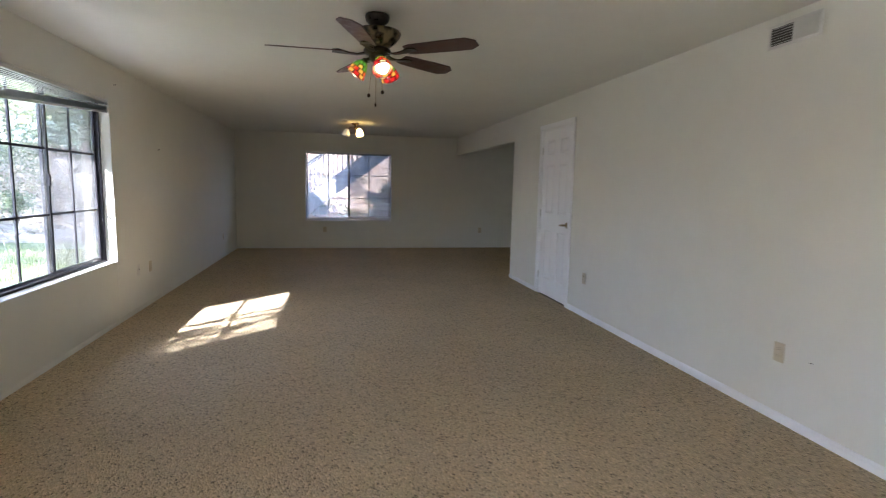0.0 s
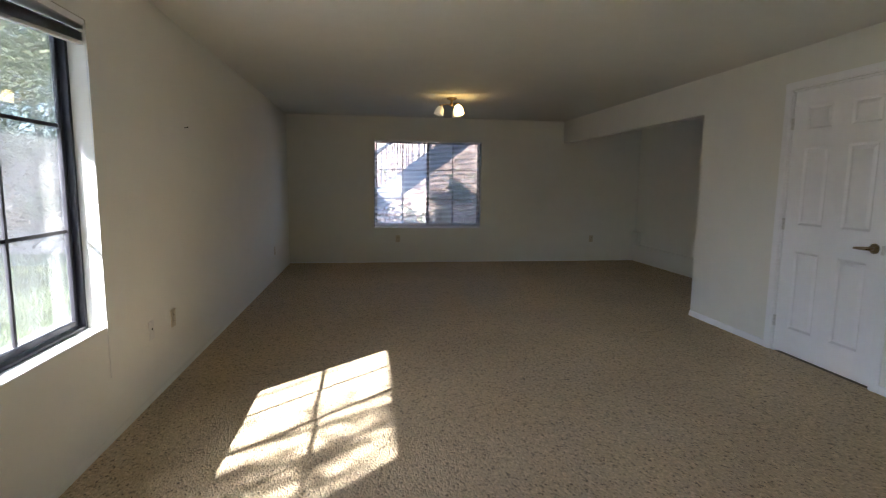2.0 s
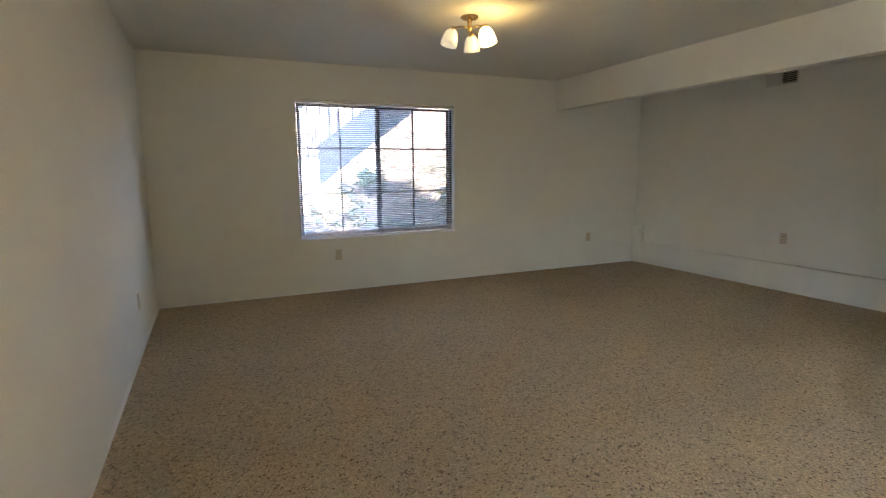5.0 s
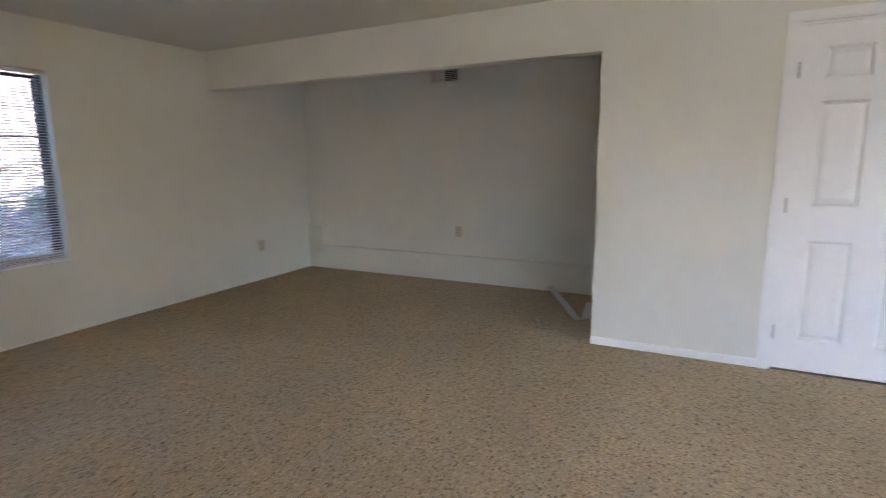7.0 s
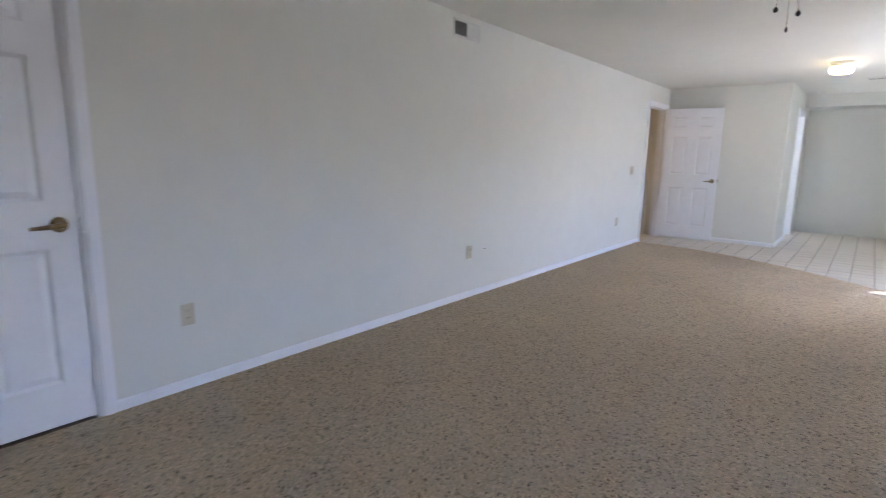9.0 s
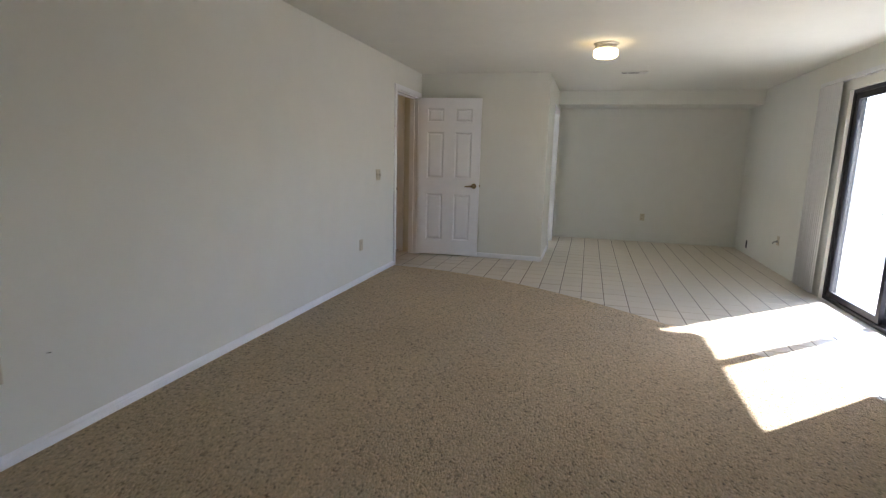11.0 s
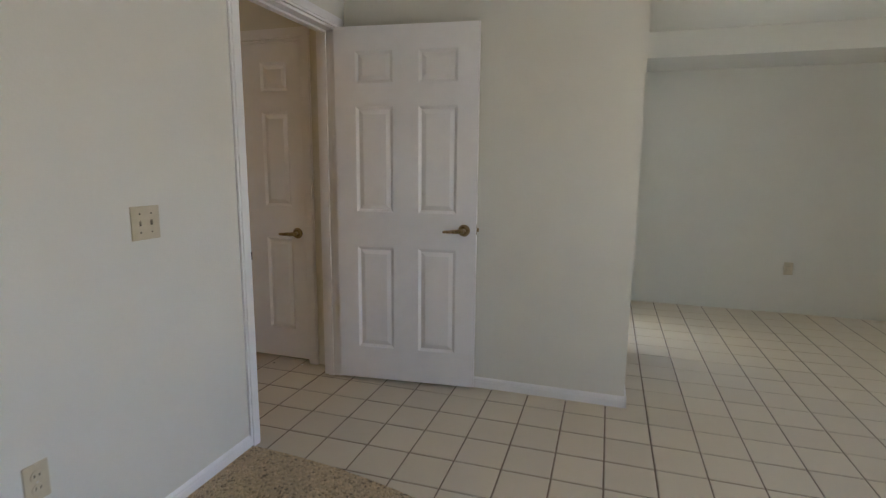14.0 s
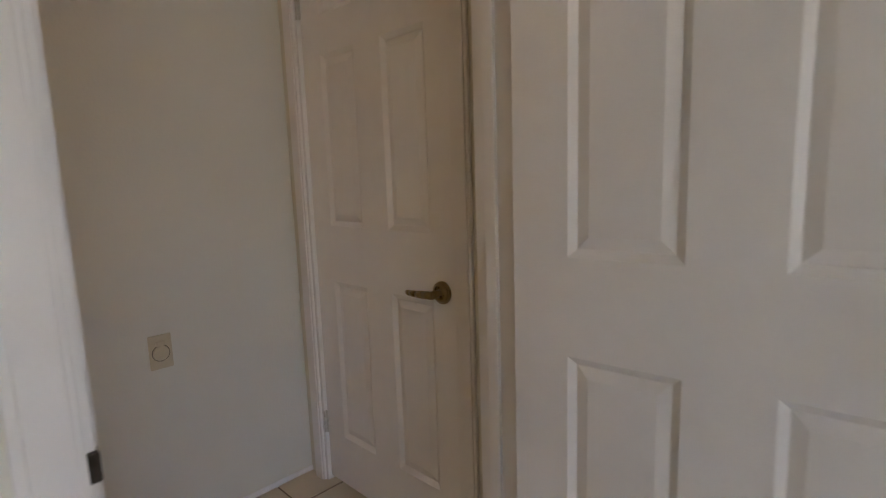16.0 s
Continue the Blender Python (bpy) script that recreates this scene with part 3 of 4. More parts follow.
# sliding glass door
sd = tagged(new("door_5"), "dark bronze sliding glass door to the garden", "sliding door", kind="structure")
sd.matrix_world = pose(XW, SL[0], 0, 0, 0, 90)
SW = SL[1] - SL[0]
bm = bmesh.new()
frame_of(bm, 0.001, SW - 0.001, 0.0, SL[3] - 0.001, 0.03, 0.13, 0.035)
part("door_frame", bm, M_BRONZE, sd, "dark bronze aluminium frame and track")
for a, b, y in ((0.036, SW / 2 + 0.03, 0.045), (SW / 2 - 0.03, SW - 0.036, 0.09)):
    bm = bmesh.new()
    frame_of(bm, a, b, 0.036, SL[3] - 0.036, y, y + 0.03, 0.055)
    sash = part("sash", bm, M_BRONZE, sd, "dark sliding door panel")
    p = part("pane", boxbm((a + 0.05, y + 0.013, 0.086), (b - 0.05, y + 0.017, SL[3] - 0.086)), M_GLASS, sash, "clear glass pane")
    p.visible_shadow = False
part("pull", boxbm((SW / 2 - 0.02, 0.02, 0.9), (SW / 2 + 0.012, 0.0445, 1.12), 0.006), M_BRONZE, sd)

# vertical blind drawn back beside the sliding door
vb = thing("vertical_blind", "white vinyl vertical blind stacked beside the sliding door", "blind")
part("head_rail", boxbm((XW + 0.006, -1.78, 2.12), (XW + 0.05, 0.9, 2.158), 0.003), M_BLIND, vb)
n_vane = 11
for i in range(n_vane):
    y = -1.72 + i * 0.046
    bm = bmesh.new()
    ang = radians(4.5 + 1.2 * math.sin(i * 1.7))
    c, s_ = math.cos(ang), math.sin(ang)
    cols = []
    for k in range(5):
        u = (k - 2) / 2 * 0.044
        b_ = 0.006 * (1 - ((k - 2) / 2) ** 2)
        for z in (0.03, 2.11):
            sway = 0.003 * math.sin(i * 2.3) if z < 1 else 0
            cols.append(bm.verts.new((XW + 0.062 + u * s_ + b_ * c + sway * 0.4, y + u * c - b_ * s_ + sway, z)))
    for k in range(4):
        f = bm.faces.new((cols[2 * k], cols[2 * k + 1], cols[2 * k + 3], cols[2 * k + 2]))
        f.smooth = True
    v_ = part("vane", bm, M_VANE, vb)
    sol = v_.modifiers.new("thick", "SOLIDIFY")
    sol.thickness = 0.0015
for i in range(16):
    part("carrier", boxbm((XW + 0.02, -0.9 + i * 0.1, 2.104), (XW + 0.034, -0.888 + i * 0.1, 2.12), 0.002), M_BLIND, vb)

# ---- mini blinds ----


def slat_mesh(w, d=0.025):
    bm = bmesh.new()
    prof = [(-d / 2, -0.0012), (-d / 4, 0.0008), (0, 0.0014), (d / 4, 0.0008), (d / 2, -0.0012)]
    r0 = [bm.verts.new((0, y, z)) for y, z in prof]
    r1 = [bm.verts.new((w, y, z)) for y, z in prof]
    for i in range(4):
        bm.faces.new((r0[i], r1[i], r1[i + 1], r0[i + 1])).smooth = True
    me = bpy.data.meshes.new("slat")
    bm.to_mesh(me)
    bm.free()
    me.materials.append(M_BLIND)
    return me


def slat(me, parent, m):
    o = new("slat", me)
    o.parent, o.matrix_basis = parent, m


def cord(parent, pts, r=0.0012, name="cord"):
    bm = bmesh.new()
    for a, b in zip(pts, pts[1:]):
        tube(bm, a, b, r, r, 6)
    part(name, bm, M_CORD, parent)


bl = thing("window_blind", "white mini blind lowered with open slats", "blind")
bl.matrix_world = pose(WN[0] + 0.008, YN, 0)
bw = WNW - 0.016
part("head_rail", boxbm((0, 0.018, WN[3] - 0.03), (bw, 0.048, WN[3] - 0.003), 0.003), M_BLIND, bl)
me = slat_mesh(bw)
z = WN[3] - 0.045
zb = WN[2] + 0.085
k = 0
while z > zb:
    slat(me, bl, pose(0, 0.034, z, 11 + 3 * math.sin(k * 1.3), 0.0, 0))
    z -= 0.0205
    k += 1
for i in range(9):
    slat(me, bl, pose(0.002 * math.sin(i * 2.0), 0.034, WN[2] + 0.035 + i * 0.0055, 2 * math.sin(i), 0.05 * math.sin(i * 1.9), 0))
part("bottom_rail", boxbm((0, 0.021, WN[2] + 0.012), (bw, 0.047, WN[2] + 0.028), 0.003), M_BLIND, bl)
for x in (0.16, bw / 2, bw - 0.16):
    for y in (0.0205, 0.0475):
        cord(bl, [(x, y, WN[2] + 0.02), (x, y, WN[3] - 0.02)], 0.0007, "ladder_cord")
cord(bl, [(0.1, 0.012, WN[3] - 0.03), (0.105, 0.012, 1.2)], 0.003, "wand")

bl = thing("window_blind", "white mini blind drawn up unevenly at the top of the window", "blind")
bl.matrix_world = pose(XW, WW[0] + 0.006, 0, 0, 0, 90)
bw = WWW - 0.012
part("head_rail", boxbm((0, 0.004, WW[3] - 0.032), (bw, 0.04, WW[3] - 0.002), 0.003), M_BLIND, bl)
me = slat_mesh(bw * 1.003)
za, zc = 1.80, 1.925
tilt = math.degrees(math.atan2(zc - za, bw))
br = part("bottom_rail", boxbm((0, -0.013, 0), (bw, 0.013, 0.016), 0.003), M_BLIND, bl)
br.matrix_basis = pose(0, 0.022, za, 0, -tilt, 0)
for i in range(22):
    slat(me, bl, pose(0, 0.022 + 0.002 * math.sin(i * 1.7), za + 0.019 + i * 0.0023, 0, -tilt * (1 - i * 0.004), 0.12 * math.sin(i * 2.1)))
for i in range(9):
    f = (i + 1) / 10.0
    z0_ = za + 0.07 + f * (WW[3] - 0.035 - za - 0.07)
    z1_ = zc + 0.07 + f * (WW[3] - 0.035 - zc - 0.07)
    slat(me, bl, pose(0, 0.022, z0_, 3, -math.degrees(math.atan2(z1_ - z0_, bw)), 0))
for x in (0.18, bw / 2, bw - 0.18):
    cord(bl, [(x, 0.022, za + 0.07 + (zc - za) * x / bw), (x, 0.022, WW[3] - 0.03)], 0.0008, "ladder_cord")
cord(bl, [(bw - 0.02, -0.003, WW[3] - 0.03), (bw - 0.012, -0.006, 1.2), (bw - 0.004, -0.006, 0.62), (bw + 0.004, -0.004, 0.33)], 0.0014)
cord(bl, [(0.1, 0.002, WW[3] - 0.03), (0.11, 0.0, 1.15)], 0.003, "wand")
# ---- electric plates: seen from -y, centred on the origin ----


def outlet(m, label="ivory duplex wall outlet", mat=None):
    o = thing("wall_outlet", label, "outlet", "wall outlets")
    o.matrix_world = m
    part("cover_plate", boxbm((-0.035, -0.006, -0.057), (0.035, 0.0, 0.057), 0.003), mat or M_IVORY, o)
    for z in (-0.02, 0.02):
        bm = bmesh.new()
        tube(bm, (0, -0.0055, z), (0, -0.0085, z), 0.0165, 0.016, 16)
        r = part("receptacle", bm, mat or M_IVORY, o)
        bm = bmesh.new()
        addbox(bm, (-0.008, -0.0091, z - 0.003), (-0.0055, -0.0084, z + 0.007))
        addbox(bm, (0.0055, -0.0091, z - 0.002), (0.008, -0.0084, z + 0.006))
        part("slots", bm, M_SLOT, r)
    bm = bmesh.new()
    tube(bm, (0, -0.0055, 0), (0, -0.0072, 0), 0.003, 0.0028, 8)
    part("screw", bm, M_STEEL, o)
    return o


EASTWALL, WESTWALL = -90, 90
for y, z in ((5.84, 0.41), (3.37, 0.415), (-0.076, 0.394)):
    outlet(pose(XE, y, z, 0, 0, EASTWALL), "ivory duplex outlet on the long white wall")
outlet(pose(XA + 0.045, 9.896, 0.55, 0, 0, EASTWALL), "ivory duplex outlet on the alcove wall")
for x, z in ((-2.785, 0.4), (0.56, 0.391)):
    outlet(pose(x, YN, z), "ivory duplex outlet on the window wall")
outlet(pose(XW, 6.965, 0.416, 0, 0, WESTWALL), "ivory duplex outlet beside the window")
outlet(pose(XW, 10.66, 0.375, 0, 0, WESTWALL), "ivory duplex outlet far along the window wall")
outlet(pose(-3.094, YS, 0.41, 0, 0, 180), "ivory duplex outlet on the end wall")

# low dark socket and cable plate near the sliding door
lp = thing("wall_outlet", "dark narrow low wall socket", "outlet")
lp.matrix_world = pose(XW, -3.82, 0.15, 0, 0, WESTWALL)
part("cover_plate", boxbm((-0.026, -0.008, -0.055), (0.026, 0, 0.055), 0.003), M_BRONZE, lp)
cp = thing("cable_outlet", "ivory cable outlet with a short stub", "outlet")
cp.matrix_world = pose(XW, -2.545, 0.385, 0, 0, WESTWALL)
part("cover_plate", boxbm((-0.035, -0.006, -0.057), (0.035, 0, 0.057), 0.003), M_IVORY, cp)
bm = bmesh.new()
tube(bm, (0, -0.005, -0.01), (0, -0.05, -0.012), 0.012, 0.01, 12)
tube(bm, (0, -0.05, -0.012), (0, -0.06, -0.045), 0.008, 0.008, 10)
part("stub", bm, M_STEEL, cp, "short metal cable stub")

# blank white plate with a cable hole beside the window
bp_ = thing("cable_plate", "white blank cable plate with a dark hole beside the window", "cable plate")
bp_.matrix_world = pose(XW, 6.622, 0.43, 0, 0, WESTWALL)
part("cover_plate", boxbm((-0.035, -0.005, -0.057), (0.035, 0, 0.057), 0.002), M_VENT, bp_)
bm = bmesh.new()
tube(bm, (0.004, -0.0045, 0.006), (0.004, -0.0075, 0.006), 0.007, 0.006, 12)
part("cable_hole", bm, M_SLOT, bp_, "dark round cable hole")

# round-covered plate in the hall
rp = thing("wall_outlet", "ivory wall plate with a round hinged cover", "outlet")
rp.matrix_world = pose(1.153, -1.46, 0.655, 0, 0, EASTWALL)
part("cover_plate", boxbm((-0.035, -0.006, -0.057), (0.035, 0, 0.057), 0.003), M_IVORY, rp)
bm = bmesh.new()
tube(bm, (0, -0.0055, -0.004), (0, -0.011, -0.004), 0.026, 0.024, 24)
addbox(bm, (-0.014, -0.01, 0.02), (0.014, -0.0055, 0.036), 0.002)
part("round_cover", bm, M_IVORY, rp)
# dark ring: the shade of the gap round the cover, as colour
bm = bmesh.new()
tube(bm, (0, -0.0055, -0.004), (0, -0.0066, -0.004), 0.0275, 0.0275, 24)
part("joint_shade", bm, M_SLOT, rp, "dark ring painted as shade in the joint round the cover")

# double light switch
sw = thing("light_switch", "ivory double toggle light switch beside the doorway", "light switch")
sw.matrix_world = pose(XE, -0.514, 1.095, 0, 0, EASTWALL)
part("cover_plate", boxbm((-0.057, -0.006, -0.058), (0.057, 0, 0.058), 0.003), M_IVORY, sw)
for x in (-0.023, 0.023):
    t_ = part("toggle", boxbm((x - 0.0045, -0.016, -0.003), (x + 0.0045, -0.005, 0.008), 0.001), M_IVORY, sw)
    part("toggle_slot", boxbm((x - 0.0036, -0.0066, -0.009), (x + 0.0036, -0.0055, 0.009)), M_SLOT, t_)
    for z in (-0.032, 0.032):
        bm = bmesh.new()
        tube(bm, (x, -0.0055, z), (x, -0.0073, z), 0.003, 0.0028, 8)
        part("screw", bm, M_SLOT, sw)

# ---- air vents ----


def vent(m, w, h, label, n=7, flip=1, name="air_vent", shut=True):
    o = thing(name, label, "vent", "air vents")
    o.matrix_world = m
    bm = bmesh.new()
    f = 0.016
    addbox(bm, (-w / 2, -0.008, -h / 2), (-w / 2 + f, 0, h / 2), 0.002)
    addbox(bm, (w / 2 - f, -0.008, -h / 2), (w / 2, 0, h / 2), 0.002)
    addbox(bm, (-w / 2 + f, -0.008, -h / 2), (w / 2 - f, 0, -h / 2 + f), 0.002)
    addbox(bm, (-w / 2 + f, -0.008, h / 2 - f), (w / 2 - f, 0, h / 2), 0.002)
    addbox(bm, (-0.006, -0.008, -h / 2 + f), (0.006, 0, h / 2 - f), 0.001)
    part("frame", bm, M_VENT, o, "off-white enamelled frame")
    part("backing", boxbm((-w / 2 + f, -0.0015, -h / 2 + f), (w / 2 - f, -0.0005, h / 2 - f)), M_DUCT_SHADE, o, "dark plate in place of the shaded duct opening")
    for side in (-1, 1):
        x0, x1 = (-w / 2 + f, -0.006) if side < 0 else (0.006, w / 2 - f)
        d_ = 0.0075 if side * flip < 0 or not shut else 0.5 * (h - 2 * f) / n
        sl = boxbm((x0, -d_, -0.0005), (x1, d_, 0.0005))
        meshes = part("slat", sl, M_VENT, o)
        for i in range(n):
            z = -h / 2 + f + (i + 0.5) * (h - 2 * f) / n
            s_ = meshes if i == 0 else new("slat", meshes.data)
            s_.parent = o
            s_.matrix_basis = pose(0, -0.006, z, 28 if side * flip < 0 or not shut else -62)
    return o


vent(pose(XE, 3.482, 2.25, 0, 0, EASTWALL), 0.355, 0.135, "off-white louvred vent high on the long wall")
vent(pose(XA + 0.045, 10.045, 2.176, 0, 0, EASTWALL), 0.33, 0.14, "off-white louvred vent high on the alcove wall", 6, -1)

# ceiling register with a long and two short louvred bays
o = thing("ceiling_vent", "white ceiling register with three louvred bays", "vent", "air vents")
o.matrix_world = pose(-2.625, -2.145, H, 90, 0, 180)
W_, H_ = 0.155, 0.075
BAYS = ((-0.14, -0.08), (-0.064, 0.064), (0.08, 0.14))
bm = bmesh.new()
addbox(bm, (-W_, -0.007, -H_), (W_, 0, -H_ + 0.016), 0.002)
addbox(bm, (-W_, -0.007, H_ - 0.016), (W_, 0, H_), 0.002)
for a, b in ((-W_, -0.14), (-0.08, -0.064), (0.064, 0.08), (0.14, W_)):
    addbox(bm, (a, -0.0068, -H_ + 0.0155), (b, 0, H_ - 0.0155), 0.001)
part("frame", bm, M_VENT, o, "white enamelled frame")
for i, (a, b) in enumerate(BAYS):
    part("backing", boxbm((a, -0.0015, -H_ + 0.016), (b, -0.0005, H_ - 0.016)), M_DUCT_SHADE, o, "dark plate in place of the shaded duct opening")
    for k in range(5):
        z = -H_ + 0.016 + (k + 0.5) * 0.0236
        half = 0.0105 if i == 2 else 0.0022
        part("slat", boxbm((a, -0.0032, z - half), (b, -0.0025, z + half)), M_VENT, o)

# ---- nails and plugs left in the walls ----
for m, r in ((pose(XW, 7.366, 1.68, 0, 0, WESTWALL), 0.006), (pose(XW, 6.24, 2.19, 0, 0, WESTWALL), 0.005), (pose(XE, 3.15, 0.42, 0, 0, EASTWALL), 0.003)):
    bm = bmesh.new()
    tube(bm, (0, 0.0, 0), (0, -0.02, 0.004), r * 0.5, r * 0.5, 8)
    tube(bm, (0, -0.02, 0.004), (0, -0.023, 0.0045), r, r, 8)
    o = tagged(link("nail", bm, M_SLOT), "small dark nail in the painted wall", "nail", "nails in the walls")
    o.matrix_world = m

# ---- loose trim strip lying bent on the carpet ----
bm = bmesh.new()
pts = [(1.33, 8.87, 0.05), (1.1, 8.73, 0.02), (0.85, 8.59, 0.012), (0.62, 8.48, 0.01), (0.47, 8.40, 0.012), (0.53, 8.35, 0.014), (0.7, 8.37, 0.02), (0.95, 8.40, 0.03)]
prev = None
for i, p in enumerate(pts):
    a, b = Vector(pts[max(0, i - 1)]), Vector(pts[min(len(pts) - 1, i + 1)])
    d = (b - a).normalized()
    s_ = Vector((-d.y, d.x, 0)).normalized() * 0.032
    p = Vector(p) + Vector((0, 0, 0.006))
    ring = [bm.verts.new(p + s_), bm.verts.new(p - s_), bm.verts.new(p - s_ + Vector((0, 0, 0.006))), bm.verts.new(p + s_ + Vector((0, 0, 0.006)))]
    if prev:
        for k in range(4):
            bm.faces.new((prev[k], prev[(k + 1) % 4], ring[(k + 1) % 4], ring[k]))
    else:
        bm.faces.new(ring)
    prev = ring
bm.faces.new(prev[::-1])
tagged(link("trim_strip", bm, M_TRIM), "loose bent white trim strip lying on the carpet", "trim strip")

# ---- crumbs on the hall tiles ----
for x, y, r, m in ((0.98, -1.72, 0.006, M_SLOT), (0.8, -1.58, 0.007, M_SLOT), (0.33, -1.93, 0.008, M_TRIM), (0.52, -1.9, 0.005, M_SLOT)):
    bm = bmesh.new()
    bmesh.ops.create_icosphere(bm, subdivisions=1, radius=r)
    for v in bm.verts:
        v.co = Vector((v.co.x * 1.4 + x, v.co.y + y, max(v.co.z * 0.5, -0.003) + 0.003))
    tagged(link("crumb", bm, m), "small crumb of dirt on the cream tiles", "crumb", "crumbs on the hall tiles")

# ---- ceiling fan with stained-glass lights ----
FX, FY = -2.29, 4.2
fan = thing("ceiling_fan", "dark five-blade ceiling fan with stained-glass lamp shades", "ceiling fan", at=(FX, FY, H))
bm = bmesh.new()
lathe(bm, [(0.0, -0.001), (0.072, -0.001), (0.075, -0.012), (0.068, -0.04), (0.045, -0.058), (0.03, -0.065), (0.0, -0.065)])
part("canopy", bm, M_DARKMETAL, fan, "dark bronze ceiling canopy")
bm = bmesh.new()
tube(bm, (0, 0, -0.06), (0, 0, -0.09), 0.022, 0.022, 16)
part("downrod", bm, M_DARKMETAL, fan)
bm = bmesh.new()
lathe(bm, [(0.0, -0.085), (0.06, -0.085), (0.14, -0.098), (0.147, -0.108), (0.14, -0.125), (0.118, -0.155), (0.09, -0.18), (0.06, -0.195), (0.0, -0.196)], seg=32)
part("motor_housing", bm, M_HOUSING, fan, "mottled bronze motor housing")
bm = bmesh.new()
lathe(bm, [(0.0, -0.195), (0.075, -0.197), (0.085, -0.21), (0.08, -0.228), (0.05, -0.236), (0.05, -0.255), (0.035, -0.275), (0.0, -0.28)], seg=24)
part("switch_housing", bm, M_DARKMETAL, fan)


def blade_bm():
    bm = bmesh.new()
    out = [(0.2, 0.045), (0.24, 0.056), (0.45, 0.064), (0.6, 0.066), (0.655, 0.03)]
    pts = [(x, y) for x, y in out] + [(x, -y) for x, y in out[::-1]]
    t = [bm.verts.new((x, y, 0.003)) for x, y in pts]
    b = [bm.verts.new((x, y, -0.003)) for x, y in pts]
    bm.faces.new(t)
    bm.faces.new(b[::-1])
    for i in range(len(pts)):
        bm.faces.new((t[i], b[i], b[(i + 1) % len(pts)], t[(i + 1) % len(pts)]))
    return bm


def arm_bm():
    bm = bmesh.new()
    pr = [(0.07, 0.0, 0.02), (0.12, -0.012, 0.016), (0.17, -0.008, 0.02), (0.23, 0.0, 0.045), (0.27, 0.0, 0.03)]
    for (a, za_, wa), (b, zb_, wb) in zip(pr, pr[1:]):
        vs = [bm.verts.new(p) for p in ((a, -wa, za_ - 0.004), (b, -wb, zb_ - 0.004), (b, wb, zb_ - 0.004), (a, wa, za_ - 0.004), (a, -wa, za_ + 0.004), (b, -wb, zb_ + 0.004), (b, wb, zb_ + 0.004), (a, wa, za_ + 0.004))]
        for f in ((0, 3, 2, 1), (4, 5, 6, 7), (0, 1, 5, 4), (1, 2, 6, 5), (2, 3, 7, 6), (3, 0, 4, 7)):
            bm.faces.new([vs[i] for i in f])
    return bm


blade0 = arm0 = None
for i in range(5):
    a = 36 + 72 * i
    if i == 0:
        arm = arm0 = part("blade_arm", arm_bm(), M_DARKMETAL, fan)
        bld = blade0 = part("blade", blade_bm(), M_BLADE, arm0, "dark walnut fan blade")
    else:
        arm, bld = new("blade_arm", arm0.data), new("blade", blade0.data)
        arm.parent, bld.parent = fan, arm
        bld["label"] = "dark walnut fan blade"
    arm.matrix_basis = pose(0, 0, -0.226, 0, 0, a)
    bld.matrix_basis = pose(0, 0, 0.004, -13, 0, 0)
for a in (280, 48, 163):
    d = Vector((math.cos(radians(a)), math.sin(radians(a)), 0))
    bm = bmesh.new()
    tube(bm, Vector((0, 0, -0.255)) + d * 0.03, Vector((0, 0, -0.262)) + d * 0.075, 0.009, 0.009, 10)
    tube(bm, Vector((0, 0, -0.262)) + d * 0.07, Vector((0, 0, -0.277)) + d * 0.085, 0.018, 0.02, 12)
    arm = part("lamp_arm", bm, M_DARKMETAL, fan)
    bm = bmesh.new()
    lathe(bm, [(0.024, 0.0), (0.034, -0.012), (0.05, -0.045), (0.06, -0.085), (0.062, -0.1), (0.059, -0.1), (0.047, -0.045), (0.022, -0.004)], seg=20)
    sh = part("lamp_shade", bm, M_STAINED, fan, "lit red and orange stained-glass shade")
    tip = (Vector((0, 0, -1)) + d * 0.75).normalized()
    q = (-tip).to_track_quat("Z", "Y").to_matrix().to_4x4()
    sh.matrix_basis = Matrix.Translation(Vector((0, 0, -0.274)) + d * 0.082) @ q
    bm = bmesh.new()
    lathe(bm, [(0.0, -0.02), (0.018, -0.025), (0.038, -0.055), (0.042, -0.075), (0.032, -0.096), (0.0, -0.104)], seg=16)
    part("light_bulb", bm, M_LITGLASS, sh, "glowing frosted bulb")
for (x, y, z), kn in (((-0.05, 0.0, -0.477), 0.011), ((-0.01, -0.02, -0.535), 0.006), ((0.035, 0.01, -0.452), 0.011)):
    bm = bmesh.new()
    tube(bm, (x * 0.6, y, -0.295), (x, y, z + 0.01), 0.0012, 0.0012, 6)
    ch = part("pull_chain", bm, M_BRASS, fan)
    bm = bmesh.new()
    lathe(bm, [(0.0, 0.012), (kn * 0.5, 0.01), (kn, 0.0), (kn * 0.8, -0.01), (0.0, -0.014)], pose(x, y, z), 12)
    part("chain_knob", bm, M_DARKMETAL, ch)

